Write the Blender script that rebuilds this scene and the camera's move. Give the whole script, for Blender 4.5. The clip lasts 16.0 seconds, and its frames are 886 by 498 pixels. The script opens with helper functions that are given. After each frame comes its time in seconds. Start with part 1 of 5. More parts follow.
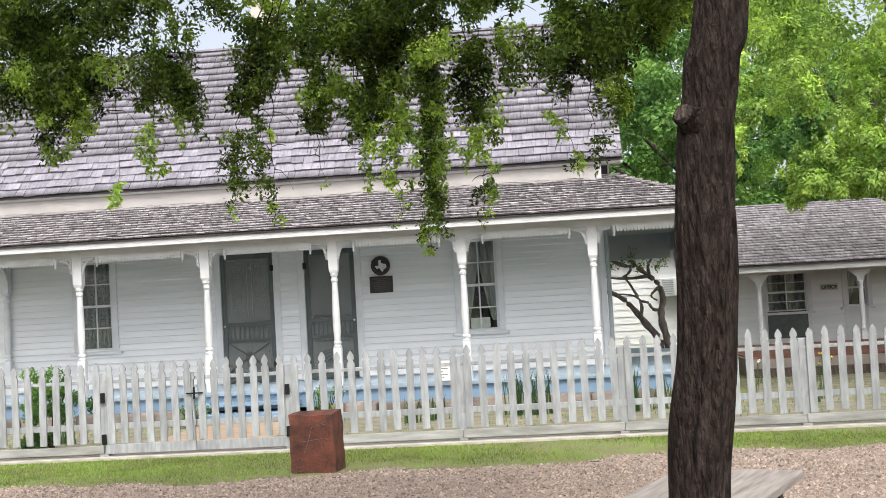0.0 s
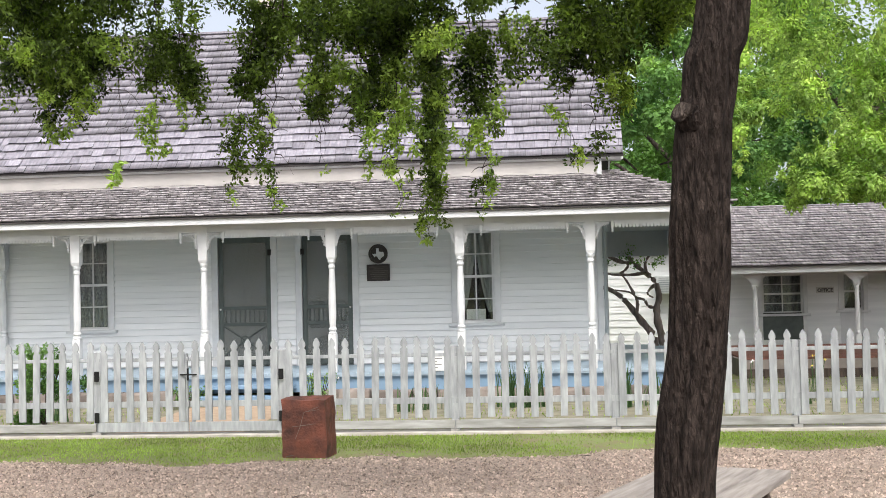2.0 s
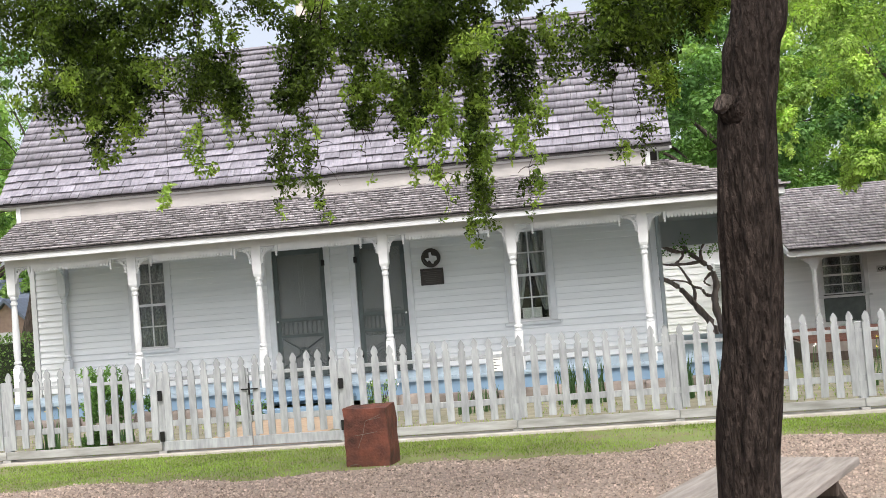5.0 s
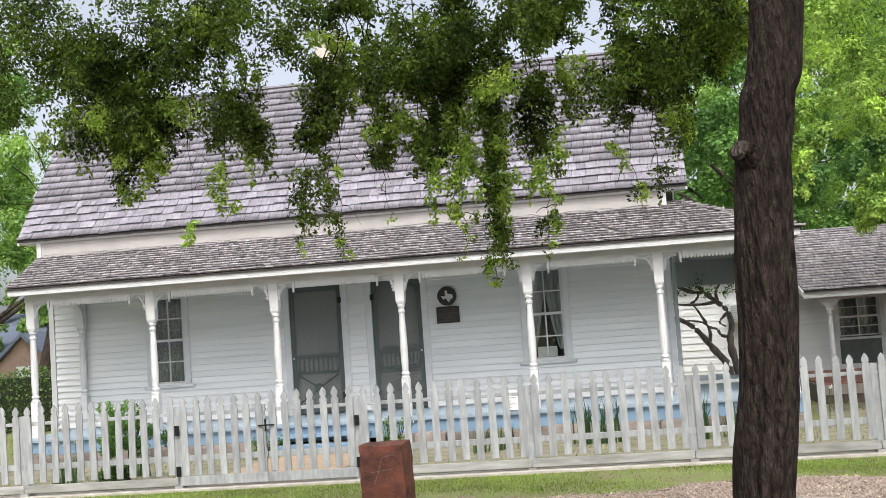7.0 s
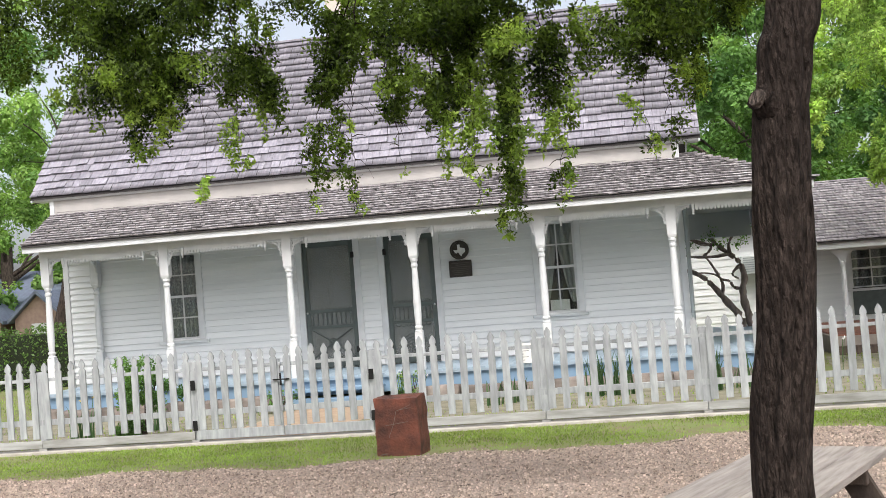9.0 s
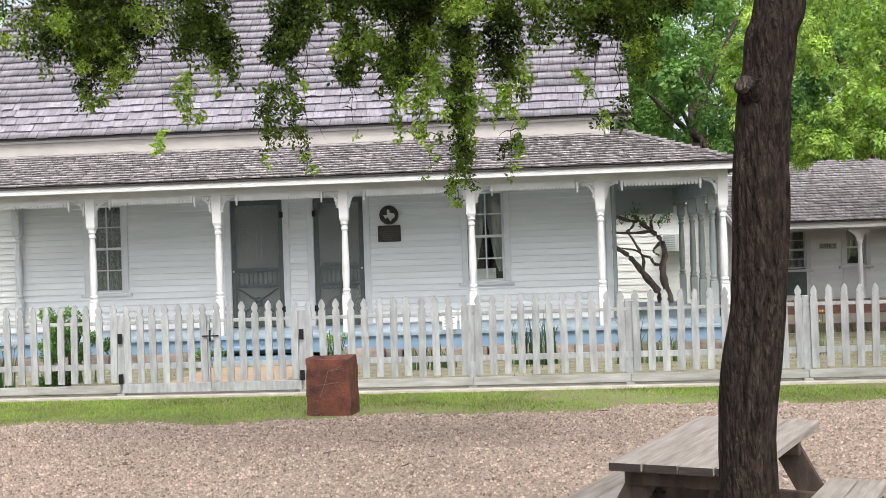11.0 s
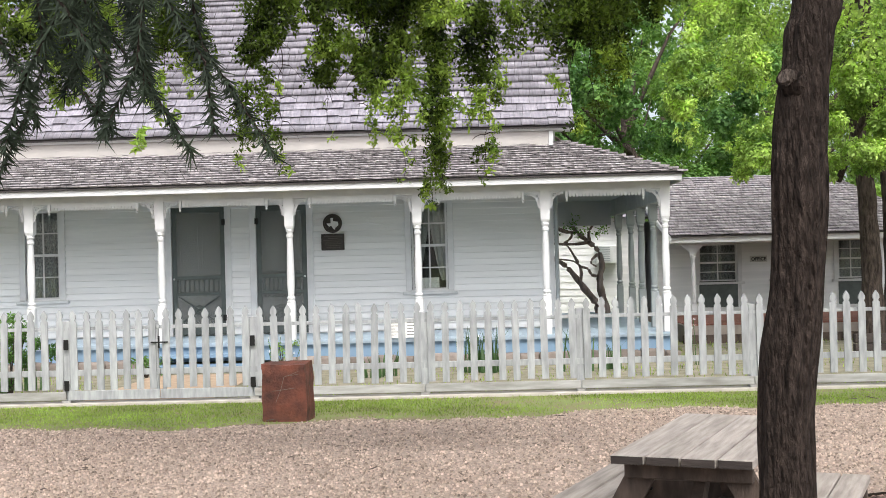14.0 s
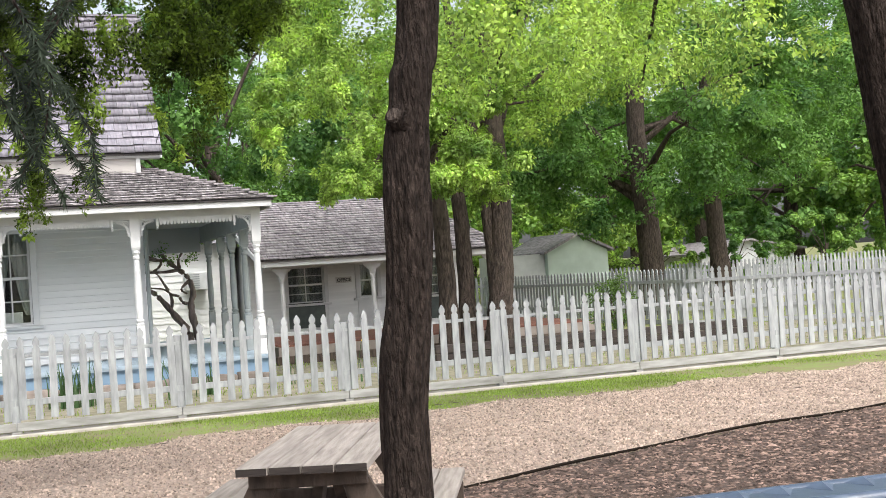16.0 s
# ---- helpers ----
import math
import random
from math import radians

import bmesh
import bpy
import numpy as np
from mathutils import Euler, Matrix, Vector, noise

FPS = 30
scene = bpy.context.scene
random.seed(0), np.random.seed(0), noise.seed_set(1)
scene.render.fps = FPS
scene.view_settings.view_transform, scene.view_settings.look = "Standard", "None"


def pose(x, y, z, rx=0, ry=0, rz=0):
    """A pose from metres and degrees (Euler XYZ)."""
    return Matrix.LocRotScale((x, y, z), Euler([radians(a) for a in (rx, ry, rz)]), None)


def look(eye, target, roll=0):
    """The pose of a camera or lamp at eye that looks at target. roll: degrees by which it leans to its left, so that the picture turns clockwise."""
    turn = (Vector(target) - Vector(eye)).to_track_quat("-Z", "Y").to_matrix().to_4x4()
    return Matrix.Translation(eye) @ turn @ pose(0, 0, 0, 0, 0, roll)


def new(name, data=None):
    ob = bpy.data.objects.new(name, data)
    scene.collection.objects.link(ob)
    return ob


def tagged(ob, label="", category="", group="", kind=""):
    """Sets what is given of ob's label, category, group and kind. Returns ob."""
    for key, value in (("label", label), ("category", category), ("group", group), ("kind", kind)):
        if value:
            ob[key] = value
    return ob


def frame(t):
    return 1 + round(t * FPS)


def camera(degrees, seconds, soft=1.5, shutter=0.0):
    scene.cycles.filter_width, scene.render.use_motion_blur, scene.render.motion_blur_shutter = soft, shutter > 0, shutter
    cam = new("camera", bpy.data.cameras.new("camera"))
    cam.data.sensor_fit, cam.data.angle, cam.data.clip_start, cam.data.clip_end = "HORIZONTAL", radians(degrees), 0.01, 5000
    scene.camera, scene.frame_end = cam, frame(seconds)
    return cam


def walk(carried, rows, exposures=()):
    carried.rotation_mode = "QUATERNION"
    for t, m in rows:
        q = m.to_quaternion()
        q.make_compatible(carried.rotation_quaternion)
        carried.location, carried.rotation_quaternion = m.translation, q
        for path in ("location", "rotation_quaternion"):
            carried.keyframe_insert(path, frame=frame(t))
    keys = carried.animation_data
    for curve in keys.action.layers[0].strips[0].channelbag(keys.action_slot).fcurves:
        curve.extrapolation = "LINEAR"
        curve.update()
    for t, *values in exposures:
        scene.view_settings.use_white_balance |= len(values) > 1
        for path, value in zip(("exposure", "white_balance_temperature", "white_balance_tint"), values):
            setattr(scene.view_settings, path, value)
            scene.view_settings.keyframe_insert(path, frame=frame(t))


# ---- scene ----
cam = camera(41.0, 16.0, soft=0.75)

PATH = [
    (0, (-0.289, 0.335, 1.613), (-0.477, 2.324, 1.7), -3.2),
    (0.5, (-0.301, 0.274, 1.598), (-0.499, 2.263, 1.664), -2.8),
    (1, (-0.287, 0.288, 1.599), (-0.492, 2.277, 1.651), -2.3),
    (1.5, (-0.278, 0.32, 1.606), (-0.479, 2.309, 1.662), -1.6),
    (2, (-0.280, 0.313, 1.608), (-0.466, 2.304, 1.679), -1.3),
    (2.5, (-0.277, 0.367, 1.617), (-0.457, 2.357, 1.704), -1.5),
    (3, (-0.284, 0.336, 1.61), (-0.470, 2.325, 1.704), -2.2),
    (3.5, (-0.270, 0.332, 1.606), (-0.474, 2.32, 1.693), -3.3),
    (4, (-0.262, 0.349, 1.614), (-0.493, 2.334, 1.685), -4.1),
    (6.5, (-0.265, 0.246, 1.634), (-0.574, 2.218, 1.749), -3.9),
    (7, (-0.275, 0.225, 1.63), (-0.569, 2.197, 1.772), -4.0),
    (7.5, (-0.280, 0.23, 1.622), (-0.569, 2.202, 1.772), -4.1),
    (8, (-0.277, 0.246, 1.612), (-0.571, 2.218, 1.749), -4.2),
    (8.5, (-0.267, 0.235, 1.629), (-0.576, 2.207, 1.732), -4.2),
    (9, (-0.290, 0.217, 1.624), (-0.609, 2.189, 1.691), -4.4),
    (9.5, (-0.341, 0.201, 1.635), (-0.637, 2.178, 1.679), -4.4),
    (10, (-0.383, 0.156, 1.654), (-0.622, 2.141, 1.691), -4.1),
    (12.5, (-0.685, -0.009, 1.563), (-0.842, 1.985, 1.518), 0.1),
    (13, (-0.743, -0.011, 1.559), (-0.914, 1.981, 1.541), -0.2),
    (13.5, (-0.774, 0.146, 1.55), (-0.91, 2.141, 1.565), -0.6),
    (14, (-0.848, 0.0, 1.555), (-0.898, 1.999, 1.577), -1.5),
    (14.5, (-0.963, -0.134, 1.559), (-0.895, 1.864, 1.579), -2.2),
    (15, (-0.929, -0.216, 1.55), (-0.699, 1.771, 1.57), -3.0),
    (15.5, (-0.959, -0.344, 1.553), (-0.529, 1.609, 1.577), -3.4),
    (16, (-1.04, -0.284, 1.549), (-0.403, 1.611, 1.582), -3.8),
]
# the clip darkens a little while the lens points up at the bright sky
EXPOSURES = ((0, 0.08), (4, 0.08), (6.5, 0.0), (7.5, -0.03), (8.5, 0.0), (10, 0.05), (13, 0.1), (16, 0.18))
walk(cam, [(t, look(eye, aim, roll)) for t, eye, aim, roll in PATH], EXPOSURES)

# ---- world ----
SUN_EL, SUN_AZ = 52.0, 168.0
world = bpy.data.worlds.new("world")
scene.world = world
world.use_nodes = True
wn = world.node_tree.nodes
wn.clear()
w_sky, w_bg, w_out = wn.new("ShaderNodeTexSky"), wn.new("ShaderNodeBackground"), wn.new("ShaderNodeOutputWorld")
w_sky.sky_type, w_sky.sun_disc = "NISHITA", False
w_sky.sun_elevation, w_sky.sun_rotation = radians(SUN_EL), radians(SUN_AZ)
w_sky.air_density, w_sky.dust_density, w_sky.ozone_density = 0.7, 5.0, 0.5
w_bg.inputs["Strength"].default_value = 0.15
w_haze = wn.new("ShaderNodeHueSaturation")  # thin bright overcast
w_haze.inputs["Saturation"].default_value, w_haze.inputs["Value"].default_value = 0.42, 1.9
world.node_tree.links.new(w_sky.outputs[0], w_haze.inputs["Color"])
world.node_tree.links.new(w_haze.outputs[0], w_bg.inputs[0])
world.node_tree.links.new(w_bg.outputs[0], w_out.inputs[0])
sun_data = bpy.data.lights.new("sun", "SUN")
sun_data.energy, sun_data.angle, sun_data.color = 1.25, radians(24), (1.0, 0.985, 0.955)
sun = new("sun", sun_data)
sun.matrix_world = look((20 * math.sin(radians(SUN_AZ)), 20 * math.cos(radians(SUN_AZ)), 20 * math.tan(radians(SUN_EL))), (0, 0, 0))


# ---- materials ----
def mat(name, c1, c2=None, scale=6.0, rough=0.65, bump=0.15, bscale=60.0, rnd=0.0, island=0.0, metal=0.0, stretch=(1, 1, 1), stain=0.12, leaf=0.0, bdist=0.01, spec=0.4, ridged=False):
    """Two colours mixed by noise, large stains, fine relief; rnd and island vary whole pieces."""
    m = bpy.data.materials.new(name)
    m.use_nodes = True
    nt = m.node_tree
    n, lk = nt.nodes, nt.links
    bs = n["Principled BSDF"]
    out = n["Material Output"]
    tc, mp = n.new("ShaderNodeTexCoord"), n.new("ShaderNodeMapping")
    mp.inputs["Scale"].default_value = stretch
    info = n.new("ShaderNodeObjectInfo")
    shift = n.new("ShaderNodeVectorMath")
    shift.operation = "SCALE"
    shift.inputs[0].default_value = (7.3, 3.1, 5.7)
    lk.new(info.outputs["Random"], shift.inputs["Scale"])
    lk.new(tc.outputs["Object"], mp.inputs["Vector"])
    lk.new(shift.outputs[0], mp.inputs["Location"])
    n1 = n.new("ShaderNodeTexNoise")
    n1.inputs["Scale"].default_value, n1.inputs["Detail"].default_value = scale, 6
    lk.new(mp.outputs[0], n1.inputs["Vector"])
    ramp = n.new("ShaderNodeValToRGB")
    ramp.color_ramp.elements[0].position, ramp.color_ramp.elements[1].position = 0.32, 0.68
    c2 = c2 or tuple(v * 0.8 for v in c1)
    ramp.color_ramp.elements[0].color, ramp.color_ramp.elements[1].color = (*c2, 1), (*c1, 1)
    lk.new(n1.outputs["Fac"], ramp.inputs[0])
    if ridged:
        n1.noise_type = "RIDGED_MULTIFRACTAL"
        ramp.color_ramp.elements[0].position, ramp.color_ramp.elements[1].position = 0.15, 0.95
    n2 = n.new("ShaderNodeTexNoise")
    n2.inputs["Scale"].default_value, n2.inputs["Detail"].default_value = scale * 0.13, 3
    lk.new(mp.outputs[0], n2.inputs["Vector"])
    hsv = n.new("ShaderNodeHueSaturation")
    lk.new(ramp.outputs[0], hsv.inputs["Color"])
    val = n.new("ShaderNodeMath")
    val.operation = "MULTIPLY_ADD"
    val.inputs[1].default_value, val.inputs[2].default_value = stain * 2, 1 - stain
    lk.new(n2.outputs["Fac"], val.inputs[0])
    last = val
    geo = n.new("ShaderNodeNewGeometry")
    for amount, socket in ((rnd, info.outputs["Random"]), (island, geo.outputs["Random Per Island"])):
        if amount:
            v2 = n.new("ShaderNodeMath")
            v2.operation = "MULTIPLY_ADD"
            v2.inputs[1].default_value, v2.inputs[2].default_value = amount * 2, 1 - amount
            lk.new(socket, v2.inputs[0])
            v3 = n.new("ShaderNodeMath")
            v3.operation = "MULTIPLY"
            lk.new(last.outputs[0], v3.inputs[0])
            lk.new(v2.outputs[0], v3.inputs[1])
            last = v3
    lk.new(last.outputs[0], hsv.inputs["Value"])
    lk.new(hsv.outputs[0], bs.inputs["Base Color"])
    bs.inputs["Roughness"].default_value, bs.inputs["Metallic"].default_value = rough, metal
    bs.inputs["Specular IOR Level"].default_value = spec
    if bump:
        n3, bp = n.new("ShaderNodeTexNoise"), n.new("ShaderNodeBump")
        n3.inputs["Scale"].default_value, n3.inputs["Detail"].default_value = bscale, 4
        lk.new(mp.outputs[0], n3.inputs["Vector"])
        if ridged:
            n3.noise_type = "RIDGED_MULTIFRACTAL"
        bp.inputs["Strength"].default_value, bp.inputs["Distance"].default_value = bump, bdist
        lk.new(n3.outputs["Fac"], bp.inputs["Height"])
        lk.new(bp.outputs[0], bs.inputs["Normal"])
    if leaf:
        tr, mx = n.new("ShaderNodeBsdfTranslucent"), n.new("ShaderNodeMixShader")
        warm = n.new("ShaderNodeMixRGB")
        warm.blend_type, warm.inputs[0].default_value = "MULTIPLY", 1.0
        warm.inputs[2].default_value = (1.6, 1.75, 0.7, 1)
        lk.new(hsv.outputs[0], warm.inputs[1])
        lk.new(warm.outputs[0], tr.inputs["Color"])
        mx.inputs[0].default_value = leaf
        lk.new(bs.outputs[0], mx.inputs[1])
        lk.new(tr.outputs[0], mx.inputs[2])
        lk.new(mx.outputs[0], out.inputs["Surface"])
    return m


def glass_mat():
    m = bpy.data.materials.new("window_glass")
    m.use_nodes = True
    b = m.node_tree.nodes["Principled BSDF"]
    b.inputs["Base Color"].default_value = (0.9, 0.95, 0.93, 1)
    b.inputs["Transmission Weight"].default_value, b.inputs["Roughness"].default_value, b.inputs["IOR"].default_value = 1.0, 0.02, 1.45
    return m


WHITE = mat("white_paint", (0.62, 0.63, 0.635), (0.54, 0.55, 0.56), 5, 0.5, 0.12, 70, rnd=0.03, stain=0.06)
SIDING = mat("white_siding_paint", (0.75, 0.76, 0.76), (0.66, 0.675, 0.68), 2.5, 0.55, 0.1, 50, rnd=0.04, stretch=(0.3, 1, 4), stain=0.07)
FENCE = mat("weathered_white_fence_paint", (0.40, 0.415, 0.425), (0.26, 0.27, 0.28), 7, 0.7, 0.25, 60, rnd=0.10, stretch=(3, 3, 0.6), stain=0.16)
FENCE_BASE = mat("dirty_white_base_board", (0.40, 0.40, 0.39), (0.23, 0.225, 0.21), 5, 0.8, 0.3, 50, rnd=0.06, stretch=(0.5, 1, 3), stain=0.2)
DECK = mat("pale_blue_deck_paint", (0.36, 0.45, 0.53), (0.30, 0.385, 0.46), 4, 0.5, 0.15, 40, stain=0.1, rnd=0.04)
SKIRT = mat("blue_skirt_paint", (0.20, 0.31, 0.43), (0.17, 0.265, 0.37), 3, 0.6, 0.15, 40, stain=0.12)
# white siding under the eave, its shade put into a cream-grey tone
EAVE_SHADED = mat("shaded_eave_siding", (0.47, 0.445, 0.425), (0.40, 0.38, 0.365), 3, 0.6, 0.1, 40, stain=0.1)
CEIL = mat("grey_porch_ceiling_paint", (0.42, 0.45, 0.46), (0.38, 0.41, 0.42), 3, 0.6, 0.1, 40)
# grey that carries the shade on the side porch posts and beam
GREYPOST = mat("shaded_grey_paint", (0.33, 0.36, 0.365), (0.27, 0.30, 0.30), 4, 0.6, 0.1, 40)
SH = dict(scale=9, rough=0.85, bump=0.5, bscale=90, stretch=(3, 0.6, 0.6), stain=0.18)
SHINGLE = mat("weathered_cedar_shingles", (0.31, 0.295, 0.335), (0.20, 0.19, 0.222), island=0.2, **SH)
SHINGLE_ONE = mat("weathered_cedar_shingle", (0.31, 0.295, 0.335), (0.20, 0.19, 0.222), rnd=0.2, **SH)
SL = dict(scale=6, rough=0.85, bump=0.6, bscale=80, stretch=(3, 0.7, 0.7), stain=0.22)
SHINGLE_LOW = mat("worn_porch_shingles", (0.39, 0.362, 0.372), (0.17, 0.155, 0.16), island=0.24, **SL)
SHINGLE_LOW_ONE = mat("worn_porch_shingle", (0.39, 0.362, 0.372), (0.17, 0.155, 0.16), rnd=0.24, **SL)
# lighter copy of the porch shingles, grazing sun put into the colour
SHINGLE_PALE = mat("sunlit_weathered_shingles", (0.41, 0.378, 0.405), (0.215, 0.196, 0.21), island=0.24, **SL)
UNDER = mat("dark_roof_felt", (0.05, 0.045, 0.045), rough=0.9)
# darkness of the unlit rooms put into the colour
DARKROOM = mat("shaded_room_backing", (0.10, 0.10, 0.10), rough=0.9)
DOORGREY = mat("dark_grey_green_screen_door", (0.085, 0.105, 0.10), (0.06, 0.075, 0.072), 8, 0.5, 0.15, 60)
SCREEN = mat("grey_wire_screen", (0.22, 0.23, 0.22), (0.18, 0.19, 0.185), 3, 0.6, 0.3, 900, bdist=0.001)
sn = SCREEN.node_tree
s_mix, s_clear = sn.nodes.new("ShaderNodeMixShader"), sn.nodes.new("ShaderNodeBsdfTransparent")
s_mix.inputs[0].default_value = 0.5
sn.links.new(s_clear.outputs[0], s_mix.inputs[1])
sn.links.new(sn.nodes["Principled BSDF"].outputs[0], s_mix.inputs[2])
sn.links.new(s_mix.outputs[0], sn.nodes["Material Output"].inputs["Surface"])
INNERDOOR = mat("pale_grey_door_paint", (0.55, 0.57, 0.56), (0.47, 0.49, 0.48), 4, 0.6, 0.1, 40)
IRON = mat("black_iron", (0.02, 0.02, 0.02), rough=0.5, metal=0.6)
BRONZE = mat("dark_bronze", (0.055, 0.05, 0.045), (0.035, 0.03, 0.03), 12, 0.45, 0.2, 60, metal=0.5)
SILVER = mat("pale_metal_relief", (0.62, 0.63, 0.62), rough=0.45, metal=0.2)
PAPER = mat("white_paper", (0.78, 0.78, 0.75), rough=0.8, bump=0.03)
INK = mat("dark_print", (0.06, 0.06, 0.06), rough=0.7, bump=0)
LACE = mat("grey_lace_curtain", (0.34, 0.35, 0.36), (0.12, 0.13, 0.14), 60, 0.9, 0.4, 80, stretch=(1, 1, 0.4))
CURTAIN = mat("white_cotton_curtain", (0.34, 0.35, 0.34), (0.27, 0.28, 0.28), 4, 0.9, 0.1, 40)
GLASS = glass_mat()
STONE_RED = mat("red_sandstone", (0.185, 0.063, 0.04), (0.065, 0.03, 0.022), 7, 0.85, 0.6, 45, stain=0.25, bdist=0.02)
ROCK = mat("brown_field_stone", (0.25, 0.215, 0.19), (0.15, 0.125, 0.11), 5, 0.9, 0.6, 30, rnd=0.25, bdist=0.02)
CONCRETE = mat("pale_concrete", (0.50, 0.47, 0.43), (0.36, 0.33, 0.29), 6, 0.9, 0.4, 50)
TAN = mat("sandy_path", (0.42, 0.315, 0.22), (0.33, 0.24, 0.17), 8, 0.95, 0.5, 60)
BARK = mat("dark_furrowed_bark", (0.066, 0.049, 0.041), (0.016, 0.0115, 0.0095), 26, 0.95, 1.0, 34, stretch=(2.6, 2.6, 0.62), stain=0.25, bdist=0.06, spec=0.15)
BARK_FAR = mat("grey_brown_bark", (0.125, 0.098, 0.082), (0.04, 0.032, 0.027), 9, 0.95, 1.0, 16, stretch=(3, 3, 0.7), stain=0.2, bdist=0.06, spec=0.15)
BARK_GREY = mat("smooth_grey_bark", (0.29, 0.235, 0.215), (0.13, 0.10, 0.09), 9, 0.8, 0.5, 40, stretch=(2, 2, 0.5))
TABLEWOOD = mat("weathered_grey_wood", (0.42, 0.375, 0.34), (0.25, 0.22, 0.195), 9, 0.8, 0.5, 60, rnd=0.12, stretch=(4, 0.35, 4), stain=0.15)
TABLEDARK = mat("brown_weathered_timber", (0.115, 0.085, 0.067), (0.05, 0.037, 0.03), 9, 0.85, 0.5, 60, rnd=0.15, stretch=(2, 2, 0.6), stain=0.15)
# canopy shade put into the near-black second tone, light into the brighter tip tone
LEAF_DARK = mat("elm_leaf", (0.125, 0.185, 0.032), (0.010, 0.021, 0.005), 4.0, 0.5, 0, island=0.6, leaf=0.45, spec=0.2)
LEAF_LIT_YOUNG = mat("lit_young_elm_leaf", (0.34, 0.44, 0.10), (0.11, 0.18, 0.04), 3.0, 0.5, 0, island=0.45, leaf=0.5, spec=0.2)
# shade between far leaf clumps put into the darker second tones
LEAF_MID = mat("tree_leaf", (0.19, 0.33, 0.10), (0.05, 0.12, 0.04), 0.8, 0.5, 0, island=0.4, leaf=0.36, spec=0.15)
LEAF_LIME = mat("fresh_lime_leaf", (0.46, 0.60, 0.17), (0.085, 0.17, 0.045), 1.6, 0.5, 0, island=0.45, leaf=0.40, spec=0.15)
LEAF_PALE = mat("pale_green_leaf", (0.30, 0.44, 0.13), (0.09, 0.19, 0.06), 0.7, 0.5, 0, island=0.4, leaf=0.36, spec=0.15)
LEAF_HEDGE = mat("hedge_leaf", (0.13, 0.22, 0.055), (0.06, 0.11, 0.03), 3, 0.5, 0, island=0.4, leaf=0.3)
NEEDLE = mat("dark_cypress_needle", (0.042, 0.058, 0.038), (0.02, 0.027, 0.02), 20, 0.7, 0, island=0.4, leaf=0.1, spec=0.1)
GRASSM = mat("grass_blade", (0.235, 0.335, 0.075), (0.13, 0.175, 0.045), 1.4, 0.6, 0, island=0.45, leaf=0.4, spec=0.2)
IRIS = mat("iris_leaf", (0.07, 0.14, 0.05), (0.05, 0.10, 0.04), 6, 0.5, 0, island=0.25, leaf=0.3)
PETAL = mat("white_petal", (0.75, 0.75, 0.72), rough=0.6, bump=0)
PETAL_Y = mat("yellow_petal", (0.75, 0.58, 0.06), rough=0.6, bump=0)
STRAW = mat("dry_straw_soil", (0.29, 0.26, 0.195), (0.17, 0.165, 0.105), 5, 0.95, 0.6, 40, stain=0.2, bdist=0.03)
GROUND = mat("grassy_soil", (0.19, 0.25, 0.07), (0.21, 0.18, 0.10), 3.5, 0.95, 0.6, 40, stain=0.25, bdist=0.03)
GRAVEL = mat("pinkish_pea_gravel", (0.46, 0.365, 0.305), (0.22, 0.172, 0.14), 34, 0.95, 1.0, 60, stain=0.16, bdist=0.025)
MULCH = mat("wood_chip_mulch", (0.15, 0.108, 0.088), (0.045, 0.032, 0.028), 22, 0.95, 1.0, 35, stretch=(1, 1.6, 1), stain=0.2, bdist=0.04)
PEBBLE = mat("gravel_pebble", (0.44, 0.345, 0.285), (0.26, 0.20, 0.16), 8, 0.9, 0, island=0.55)
CHIP = mat("wood_chip", (0.26, 0.18, 0.145), (0.06, 0.042, 0.034), 12, 0.9, 0, island=0.75)
BRICK = mat("red_brick_paving", (0.22, 0.095, 0.068), (0.15, 0.066, 0.05), 9, 0.9, 0.4, 40, rnd=0.2)
BLUEROOF = mat("blue_grey_roof", (0.16, 0.19, 0.26), rough=0.8)
BRICKFAR = mat("tan_brick_wall", (0.33, 0.235, 0.195), (0.26, 0.18, 0.15), 6, 0.9, 0.3, 20)
SHEDM = mat("pale_green_shed_paint", (0.55, 0.64, 0.57), (0.46, 0.55, 0.48), 3, 0.6, 0.1, 30)
PLASTIC = mat("blue_grey_coated_metal", (0.085, 0.12, 0.175), (0.06, 0.085, 0.13), 10, 0.35, 0.1, 60, spec=0.6)
DARKTIMBER = mat("black_weathered_timber", (0.06, 0.048, 0.042), (0.025, 0.02, 0.018), 7, 0.9, 0.5, 40, rnd=0.2, stretch=(0.5, 2, 2))
EDGE = mat("black_edging", (0.018, 0.014, 0.011), rough=0.95, spec=0.05)


# ---- building helpers ----
def base_of(ob):
    v = Vector((0, 0, 0))
    while ob:
        v += ob.location
        ob = ob.parent
    return v


def thing(name, at, label, category, group="", kind=""):
    ob = new(name)
    ob.empty_display_size = 0.1
    ob.location = at
    return tagged(ob, label, category, group, kind)


def smooth(me, on):
    if on:
        me.polygons.foreach_set("use_smooth", [True] * len(me.polygons))


def part(name, bm, material, parent, label="", soft=False):
    """Links a bmesh, given in world coordinates, as one mesh under a thing or a part."""
    me = bpy.data.meshes.new(name)
    if parent:
        bmesh.ops.translate(bm, verts=bm.verts, vec=-base_of(parent))
    bmesh.ops.recalc_face_normals(bm, faces=bm.faces)
    bm.to_mesh(me)
    bm.free()
    me.materials.append(material)
    smooth(me, soft)
    ob = new(name, me)
    ob.parent = parent
    return tagged(ob, label)


def solo(name, bm, material, label, category, kind="", group="", soft=False):
    ob = part(name, bm, material, None, soft=soft)
    return tagged(ob, label, category, group, kind)


